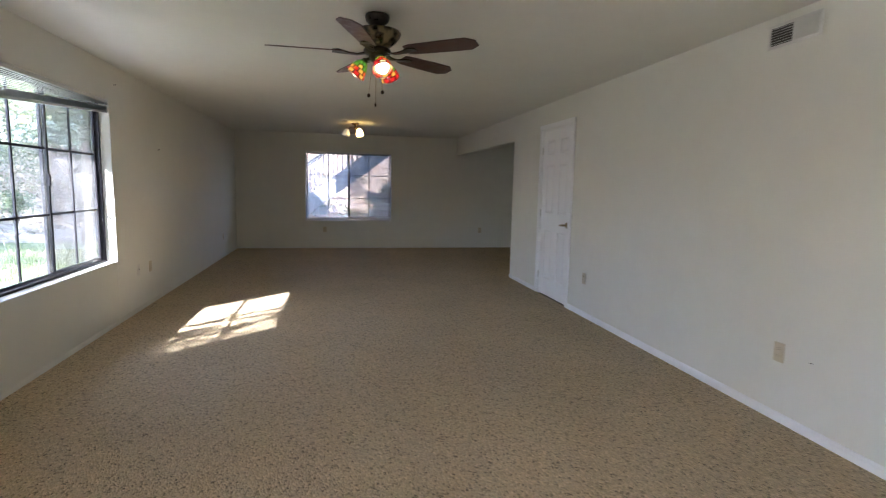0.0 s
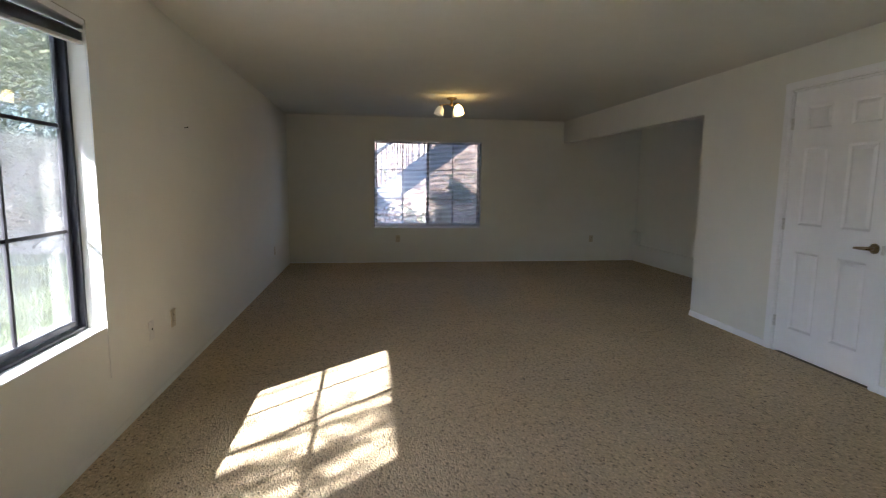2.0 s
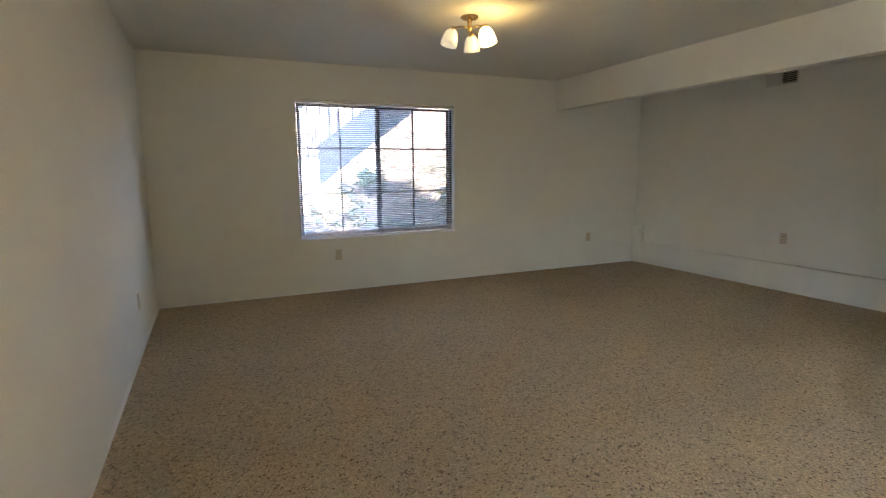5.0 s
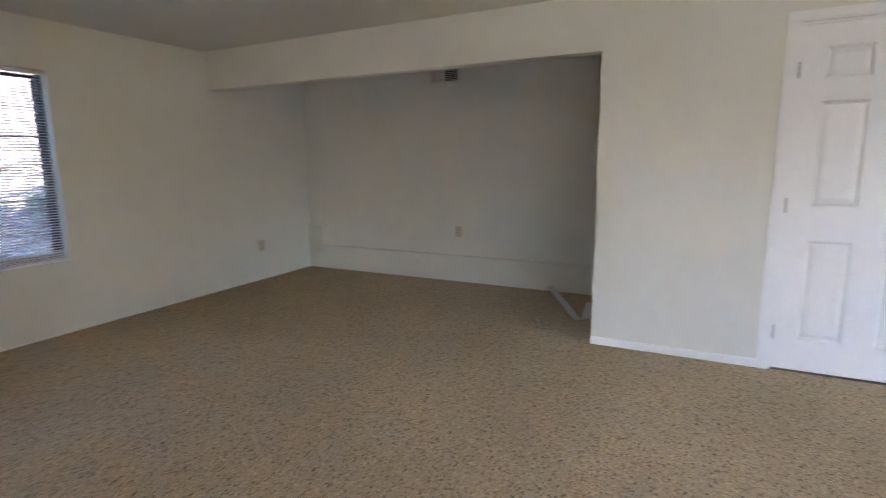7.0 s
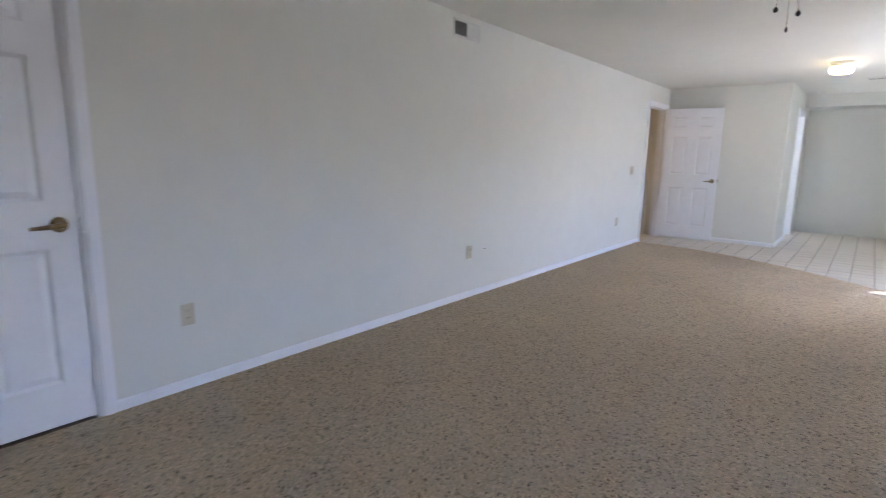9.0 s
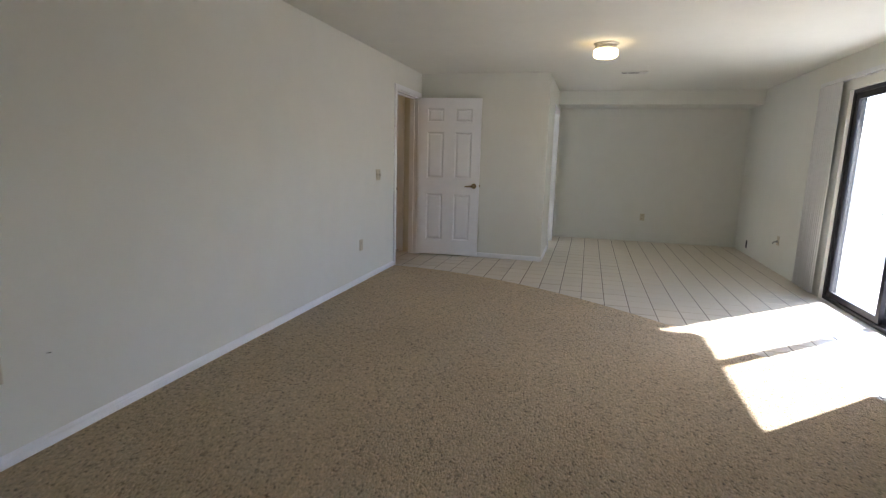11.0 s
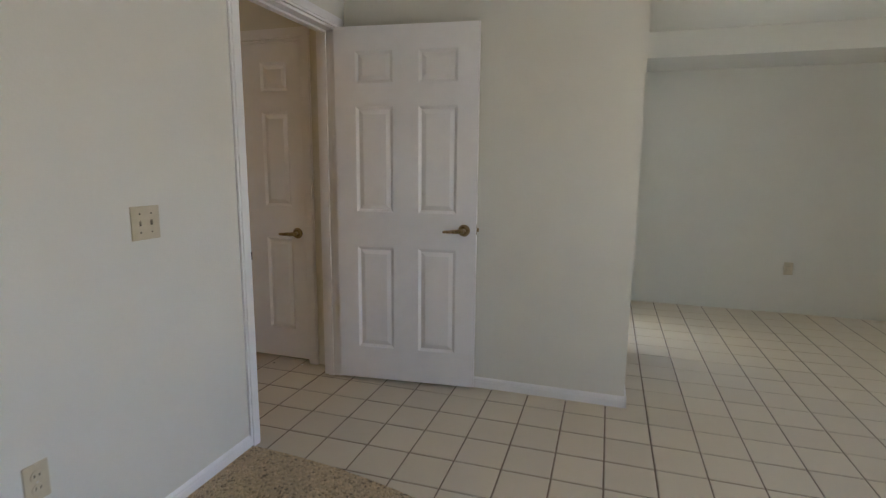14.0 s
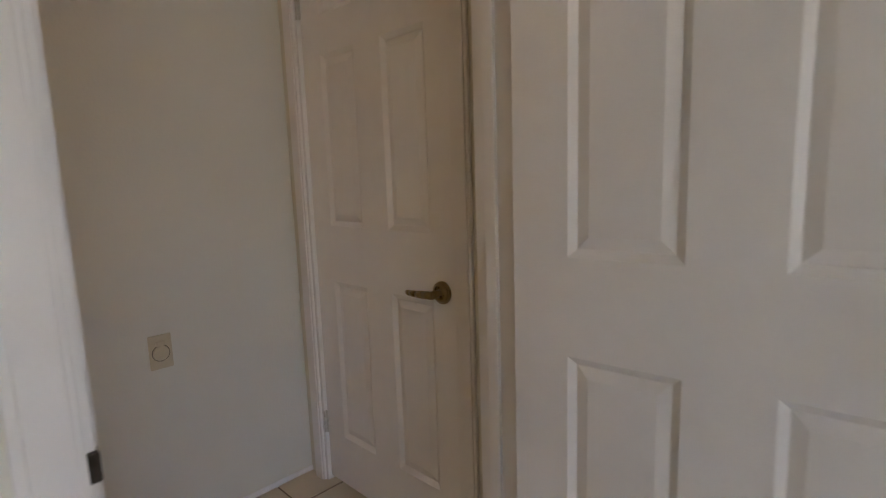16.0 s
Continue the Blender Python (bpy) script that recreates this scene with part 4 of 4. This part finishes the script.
# ---- three-arm brass light near the window ----
ln = thing("ceiling_light", "brass three-arm ceiling light with frosted bell shades", "ceiling light", at=(-2.225, 9.96, H))
bm = bmesh.new()
lathe(bm, [(0.0, -0.001), (0.062, -0.001), (0.065, -0.01), (0.05, -0.022), (0.018, -0.03), (0.014, -0.06), (0.022, -0.075), (0.022, -0.09), (0.01, -0.105), (0.0, -0.11)])
part("ceiling_mount", bm, M_BRASS, ln, "polished brass mount")
for a, lit in ((56, False), (176, False), (296, True)):
    d = Vector((math.cos(radians(a)), math.sin(radians(a)), 0))
    bm = bmesh.new()
    tube(bm, Vector((0, 0, -0.08)), Vector((0, 0, -0.075)) + d * 0.07, 0.006, 0.006, 10)
    tube(bm, Vector((0, 0, -0.075)) + d * 0.07, Vector((0, 0, -0.09)) + d * 0.13, 0.006, 0.006, 10)
    tube(bm, Vector((0, 0, -0.085)) + d * 0.128, Vector((0, 0, -0.108)) + d * 0.135, 0.02, 0.026, 14)
    part("arm", bm, M_BRASS, ln)
    bm = bmesh.new()
    lathe(bm, [(0.026, 0.0), (0.04, -0.012), (0.053, -0.045), (0.058, -0.085), (0.061, -0.11), (0.057, -0.11), (0.05, -0.045), (0.024, -0.004)], seg=24)
    sh = part("lamp_shade", bm, M_BELLGLASS if lit else M_WARMGLASS, ln, "glowing frosted bell shade" if lit else "unlit frosted bell shade with a faint added glow")
    tip = (Vector((0, 0, -1)) + d * 0.28).normalized()
    sh.matrix_basis = Matrix.Translation(Vector((0, 0, -0.104)) + d * 0.133) @ (-tip).to_track_quat("Z", "Y").to_matrix().to_4x4()

# ---- flush lights over the tiles and in the small hall ----


def flush_light(at, mat, label):
    o = thing("ceiling_light", label, "ceiling light", at=at)
    bm = bmesh.new()
    lathe(bm, [(0.0, -0.001), (0.112, -0.001), (0.115, -0.006), (0.098, -0.012), (0.092, -0.03), (0.1, -0.036), (0.1, -0.05), (0.085, -0.052), (0.0, -0.052)], seg=28)
    part("ceiling_mount", bm, M_VENT, o, "off-white enamelled mounting pan")
    bm = bmesh.new()
    lathe(bm, [(0.086, -0.05), (0.1, -0.054), (0.109, -0.062), (0.111, -0.085), (0.108, -0.11), (0.092, -0.124), (0.05, -0.134), (0.0, -0.137)], seg=32)
    part("globe", bm, mat, o, "glowing white glass globe")


flush_light((-2.26, -0.478, H), M_LITGLASS, "flush white glass ceiling light, switched on")
flush_light((0.63, 0.05, H), glow("warm lit glass", (1.0, 0.55, 0.17), 1.7), "flush warm-lit ceiling light of the small hall")

# ---- outside: ground, deck, stairs, planting ----
def land(x, y):
    w = min(1, max(0, (-10.2 - x) / 6.0))
    n = min(1, max(0, (y - 15.2) / 5.0)) * min(1, max(0, (x + 6.5) / 3.0))
    s = lambda q: q * q * (3 - 2 * q)
    bumps = 0.18 * noise.noise(Vector((x * 0.35, y * 0.35, 0.0))) * max(w, n)
    return -0.16 + 3.0 * s(w) + 3.4 * s(n) + bumps


def axis_steps(lo, hi, step, far):
    v = [lo - far, lo - far * 0.5, lo - far * 0.2, lo - far * 0.06]
    x = lo
    while x <= hi + 1e-6:
        v.append(x)
        x += step
    return v + [hi + far * 0.06, hi + far * 0.2, hi + far * 0.5, hi + far]


gx, gy = axis_steps(-24, 8, 0.5, 900), axis_steps(-14, 30, 0.5, 900)
inside = lambda x, y: XW - TW < x < XA + 0.1 and YS - TW < y < YN + TW
verts = [(x, y, land(x, y) - (0.12 if inside(x, y) else 0.0)) for x in gx for y in gy]
ny = len(gy)
faces = [(i * ny + j, (i + 1) * ny + j, (i + 1) * ny + j + 1, i * ny + j + 1) for i in range(len(gx) - 1) for j in range(ny - 1)]
me = bpy.data.meshes.new("ground")
me.from_pydata(verts, [], faces)
me.materials.append(M_GROUND)
me.materials.append(M_LAWN)
me.materials.append(M_MULCH)
for p in me.polygons:
    p.use_smooth = True
    c = p.center
    p.material_index = 1 if -10.8 < c.x < -5.9 and 1.5 < c.y < 14.5 else 2 if c.x > -4.0 and c.y > 14.0 else 0
tagged(new("ground", me), "dry mulch slope and lawn outside", "ground", "", "structure")
# path made paler and wider to throw daylight through the sliding door
structure("pavement", boxbm((-6.3, -10, -0.2), (XW - TW, 16, -0.1)), M_CONC, "concrete path along the house, paled and widened to bounce daylight", "path")
structure("pavement_north", boxbm((XW - TW, YN + TW, -0.2), (3.5, 14.2, -0.1)), M_CONC, "pale concrete landing under the outside stairs", "path")

# lawn blades
gv, gf = [], []
rg = random.Random(4)
for i in range(26000):
    x, y = rg.uniform(-10.8, -6.0), rg.uniform(2.5, 14.3)
    h, a = rg.uniform(0.05, 0.12), rg.uniform(0, 6.28)
    dx, dy = 0.008 * math.cos(a), 0.008 * math.sin(a)
    lx, ly = rg.uniform(-0.04, 0.04), rg.uniform(-0.04, 0.04)
    z = land(x, y) - 0.01
    b = len(gv)
    gv += [(x - dx, y - dy, z), (x + dx, y + dy, z), (x + lx, y + ly, z + h)]
    gf.append((b, b + 1, b + 2))
me = bpy.data.meshes.new("grass")
me.from_pydata(gv, [], gf)
me.materials.append(M_GRASS)
tagged(new("grass", me), "sunlit green lawn grass", "grass", "", "stuff")

# deck above, over the west side
dk = tagged(new("deck_overhang"), "grey timber deck overhang along the house", "deck", kind="structure")
part("deck_boards", boxbm((-5.725, -1.83, 2.62), (XW - TW, 13.0, 2.66)), M_DECK, dk)
part("rim_joist", boxbm((-5.725, -1.83, 2.54), (-5.685, 13.0, 2.619)), M_DECK, dk)
for i in range(24):
    y = -1.8 + i * 0.62
    part("joist", boxbm((-5.684, y, 2.5), (XW - TW - 0.001, y + 0.04, 2.619)), M_DECK, dk)
structure("upper_storey", boxbm((XW - TW, YS - TW, H + 0.17), (XA + 5.0, YN + TW, 5.9)), M_STUCCO, "stucco upper storey of the house", "house wall")

# unseen roof slab, added to keep the sun off the lower north slope
rf = tagged(new("shading_roof"), "unseen roof slab added above the deck to shade the north slope", "roof", kind="structure")
part("roof_slab", boxbm((-6.1, -2.1, 5.36), (XW - TW - 0.002, 13.1, 5.52)), M_STUCCO, rf)
part("fascia", boxbm((-6.14, -2.1, 5.3), (-6.1005, 13.1, 5.56)), M_DECK, rf)

# outside stairs beyond the north window
st = thing("outside_stairs", "timber outside stairs with a picket rail, grey darkened for shade", "stairs")
SY = 14.0
slope = 0.74


def line_z(x):
    return 1.5 + slope * (x + 2.0)


for y0, y1 in ((SY, SY + 0.05), (SY + 1.0, SY + 1.05)):
    bm = bmesh.new()
    xs = (-4.15, 2.2)
    vs = []
    for y in (y0, y1):
        vs += [bm.verts.new((xs[0], y, line_z(xs[0]))), bm.verts.new((xs[1], y, line_z(xs[1]))), bm.verts.new((xs[1], y, line_z(xs[1]) + 0.48)), bm.verts.new((xs[0], y, line_z(xs[0]) + 0.48))]
    for f in ((0, 1, 2, 3), (7, 6, 5, 4), (0, 4, 5, 1), (1, 5, 6, 2), (2, 6, 7, 3), (3, 7, 4, 0)):
        bm.faces.new([vs[i] for i in f])
    part("stringer", bm, M_STAIR, st)
for i in range(27):
    x = -4.1 + i * 0.235
    part("tread", boxbm((x, SY + 0.051, line_z(x) + 0.36), (x + 0.27, SY + 0.999, line_z(x) + 0.4), 0.004), M_STAIR, st)
for k, y in enumerate((SY + 0.005, SY + 1.005)):
    bm = bmesh.new()
    tube(bm, (-4.1, y + 0.02, line_z(-4.1) + 1.25), (2.2, y + 0.02, line_z(2.2) + 1.25), 0.03, 0.03, 8)
    part("handrail", bm, M_STAIR, st)
    for i in range(52):
        x = -4.08 + i * 0.12
        part("picket", boxbm((x, y + 0.008, line_z(x) + 0.47), (x + 0.02, y + 0.03, line_z(x) + 1.25)), M_STAIR, st)
for x in (-0.4, 2.1):
    part("post", boxbm((x, SY - 0.1, -0.16), (x + 0.09, SY - 0.005, line_z(x) + 0.3), 0.004), M_STAIR, st)


def leaves(bm_v, bm_f, c, r, n, size, rnd, flat=1.0):
    for _ in range(n):
        while True:
            p = Vector((rnd.uniform(-1, 1), rnd.uniform(-1, 1), rnd.uniform(-1, 1)))
            if p.length < 1:
                break
        p = Vector(c) + Vector((p.x * r, p.y * r, p.z * r * flat))
        a = Vector((rnd.uniform(-1, 1), rnd.uniform(-1, 1), rnd.uniform(-0.6, 0.6))).normalized()
        b = a.cross(Vector((rnd.uniform(-1, 1), rnd.uniform(-1, 1), 1))).normalized()
        s = size * rnd.uniform(0.6, 1.3)
        k = len(bm_v)
        bm_v += [p - a * s, p + b * s * 0.45, p + a * s, p - b * s * 0.45]
        bm_f.append((k, k + 1, k + 2, k + 3))


def leaf_object(name, v, f, mat, parent=None):
    me = bpy.data.meshes.new(name)
    me.from_pydata(v, [], f)
    me.materials.append(mat)
    o = new(name, me)
    o.parent = parent
    return o


def tree(x, y, h, r, seed, label, clumps=60, per=130, rise=0.14):
    rnd = random.Random(seed)
    z = land(x, y) - 0.1
    o = thing("tree", label, "tree", "trees on the slope")
    bm = bmesh.new()
    tops = []
    p = Vector((x, y, z))
    rad = 0.05 * h * 0.45
    for i in range(4):
        q = p + Vector((rnd.uniform(-0.15, 0.15), rnd.uniform(-0.15, 0.15), h * rise))
        tube(bm, p, q, rad, rad * 0.85, 10)
        p, rad = q, rad * 0.85
    for i in range(9):
        a = i * 2.4 + rnd.uniform(-0.3, 0.3)
        q, rr = p.copy(), rad * 0.7
        d = Vector((math.cos(a), math.sin(a), rnd.uniform(0.4, 1.3))).normalized()
        for k in range(3):
            w = q + d * r * 0.33 + Vector((rnd.uniform(-0.2, 0.2), rnd.uniform(-0.2, 0.2), rnd.uniform(-0.1, 0.2)))
            tube(bm, q, w, rr, rr * 0.65, 7)
            q, rr = w, rr * 0.65
            tops.append(q.copy())
    part("trunk", bm, M_BARK, o)
    v, f = [], []
    for i in range(clumps):
        c = rnd.choice(tops) + Vector((rnd.gauss(0, r * 0.28), rnd.gauss(0, r * 0.28), rnd.gauss(0, r * 0.22)))
        leaves(v, f, c, r * rnd.uniform(0.16, 0.34), int(per * 1.5), 0.052, rnd, 0.7)
    leaf_object("crown", v, f, M_LEAF, o)
    return o


def shrub(x, y, h, seed, label, mat=None, n=1400):
    rnd = random.Random(seed)
    z = land(x, y) - 0.03
    o = thing("shrub", label, "shrub", "shrubs outside")
    bm = bmesh.new()
    v, f = [], []
    for i in range(9):
        a = rnd.uniform(0, 6.28)
        t = Vector((x + math.cos(a) * h * 0.45 * rnd.random(), y + math.sin(a) * h * 0.45 * rnd.random(), z + h * rnd.uniform(0.5, 0.9)))
        tube(bm, (x + rnd.uniform(-0.05, 0.05), y + rnd.uniform(-0.05, 0.05), z), t, 0.018, 0.006, 6)
        leaves(v, f, t, h * rnd.uniform(0.25, 0.42), n // 9, 0.045, rnd)
    part("stems", bm, M_BARK, o)
    leaf_object("foliage", v, f, mat or M_LEAF2, o)


for i, (x, y, h, r) in enumerate(((-12.6, 14.6, 3.6, 2.3), (-13.2, 11.2, 3.8, 2.4), (-13.0, 18.2, 3.8, 2.4), (-12.0, 21.6, 4.0, 2.4), (-12.8, 7.6, 3.8, 2.3), (-16.5, 19.5, 6.5, 3.0), (-14.0, 22.5, 6.0, 2.8), (-18, 8.0, 6.0, 2.8), (-19, 15, 7.0, 3.2), (-13, 27, 6.0, 3.0), (-17.5, 3.5, 6.0, 2.6), (2.5, 21.5, 5.0, 2.2), (-9.0, 24.0, 6.0, 2.6))):
    tree(x, y, h, r, 20 + i, "grey-barked oak with a dense green crown on the slope", rise=0.07 if i < 5 else 0.12)
for i, (x, y, h) in enumerate(((-11.6, 13.2, 0.9), (-12.2, 15.5, 1.1), (-11.2, 17.2, 0.8), (-12.8, 11.0, 1.0), (-13.5, 17.8, 1.2), (-11.8, 9.2, 0.9))):
    shrub(x, y, h, 60 + i, "loose green shrub on the dry slope")
for i, (x, y, h) in enumerate(((-1.0, 16.9, 0.55), (0.7, 16.3, 0.7), (-3.3, 16.6, 0.5))):
    shrub(x, y, h, 80 + i, "low green groundcover shrub below the stairs", M_LEAF)
rv = random.Random(77)
v, f = [], []
for i in range(900):
    x, y = rv.uniform(-4.6, 3.0), 14.3 + 4.2 * rv.random() ** 1.2
    if rv.random() < 0.25 * (y - 14.3):
        continue
    leaves(v, f, (x, y, land(x, y) + 0.06), 0.2, 26, 0.05, rv, 0.5)
tagged(leaf_object("ivy", v, f, M_LEAF), "dark green ivy groundcover on the slope", "ivy", "", "stuff")
v, f = [], []
for i in range(900):
    x, y = rv.uniform(-15.5, -10.3), rv.uniform(6.0, 24.0)
    leaves(v, f, (x, y, land(x, y) + 0.05), rv.uniform(0.12, 0.35), 14, 0.09, rv, 0.5)
tagged(leaf_object("dry_brush", v, f, M_STRAW), "pale dry brush and twigs on the slope", "dry brush", "", "stuff")
# two oaks placed so that their crowns shade the stairs and north slope
tree(-8.2, 14.2, 6.0, 2.4, 46, "grey-barked oak beside the lawn", 80, 150)
tree(-6.7, 12.7, 5.2, 2.1, 44, "grey-barked oak added by the house corner to shade the stairs", 80, 150)
# out of view: added to break up the sun falling through the west window
tree(-9.0, 1.7, 7.2, 2.0, 45, "slim sparse unseen tree added to dapple the sun patch", 46, 80)
for i, (x, y, h) in enumerate(((-6.9, -3.2, 0.9), (-7.6, -4.4, 1.2), (-8.4, -2.8, 1.3), (-7.8, -5.8, 1.0), (-9.2, -5.0, 1.6), (-9.5, -2.0, 1.2), (-10.4, -3.5, 1.9), (-11, -6.0, 2.2))):
    shrub(x, y, h, 100 + i, "pale green garden shrub outside the sliding door")

# ---- floor tiles: single pieces nearest the walk, the far ones joined ----
PT, GR = 0.2125, 0.007
TX0, TY0 = -1.99, -0.97


def tile_rect(i, j):
    x0, y0 = TX0 + i * PT, TY0 + j * PT
    return x0 + GR / 2, y0 + GR / 2, x0 + PT - GR / 2, y0 + PT - GR / 2


def tile_bm(w, h):
    bm = bmesh.new()
    e, z = 0.003, 0.0
    lo = [bm.verts.new(p) for p in ((0, 0, -0.008), (w, 0, -0.008), (w, h, -0.008), (0, h, -0.008))]
    md = [bm.verts.new(p) for p in ((0, 0, z - 0.002), (w, 0, z - 0.002), (w, h, z - 0.002), (0, h, z - 0.002))]
    tp = [bm.verts.new(p) for p in ((e, e, z), (w - e, e, z), (w - e, h - e, z), (e, h - e, z))]
    for a, b in ((lo, md), (md, tp)):
        for k in range(4):
            bm.faces.new((a[k], a[(k + 1) % 4], b[(k + 1) % 4], b[k]))
    bm.faces.new(tp)
    return bm


def tiled(x0, y0, x1, y1):
    """Whether a tile lies in the rooms and not under the carpet."""
    if x1 <= 0.03 and y0 > max(edge_y(x0), edge_y(x1)) - 0.02:
        return False
    return not (x0 > -0.12 and y1 < -2.05) and not (x0 > 0.0 and y0 > 0.7)


tf = tagged(new("tile_floor"), "cream square ceramic floor tiles with brown joints", "tile floor", kind="structure")
cache, far_v, far_f = {}, [], []
single = 0
rt = random.Random(9)
for i in range(-14, 16):
    for j in range(-18, 17):
            x0, y0, x1, y1 = tile_rect(i, j)
            x0, y0, x1, y1 = max(x0, XW), max(y0, YS), min(x1, 1.153), y1
            if x1 - x0 < 0.012 or y1 - y0 < 0.012 or not tiled(x0, y0, x1, y1):
                continue
            key = (round(x1 - x0, 3), round(y1 - y0, 3))
            near = y0 > -3.0 and x0 > -3.2 and y0 < 0.4 and not (x0 > XB and y1 < YB)
            if near and single < 300:
                if key not in cache:
                    b_ = tile_bm(*key)
                    cache[key] = bpy.data.meshes.new("tile")
                    b_.to_mesh(cache[key])
                    b_.free()
                    cache[key].materials.append(M_TILE)
                o = new("tile", cache[key])
                o.parent = tf
                o.location = (x0, y0, rt.uniform(-0.0008, 0.0008))
                o.rotation_euler = (rt.uniform(-0.002, 0.002), rt.uniform(-0.002, 0.002), 0)
                single += 1
            else:
                b_ = tile_bm(*key)
                off = len(far_v)
                b_.verts.index_update()
                far_v += [tuple(v.co + Vector((x0, y0, 0))) for v in b_.verts]
                far_f += [tuple(off + v.index for v in f.verts) for f in b_.faces]
                b_.free()
me = bpy.data.meshes.new("far_tiles")
me.from_pydata(far_v, [], far_f)
me.materials.append(M_TILE)
o = tagged(new("far_tiles", me), kind="stuff")
o.parent = tf
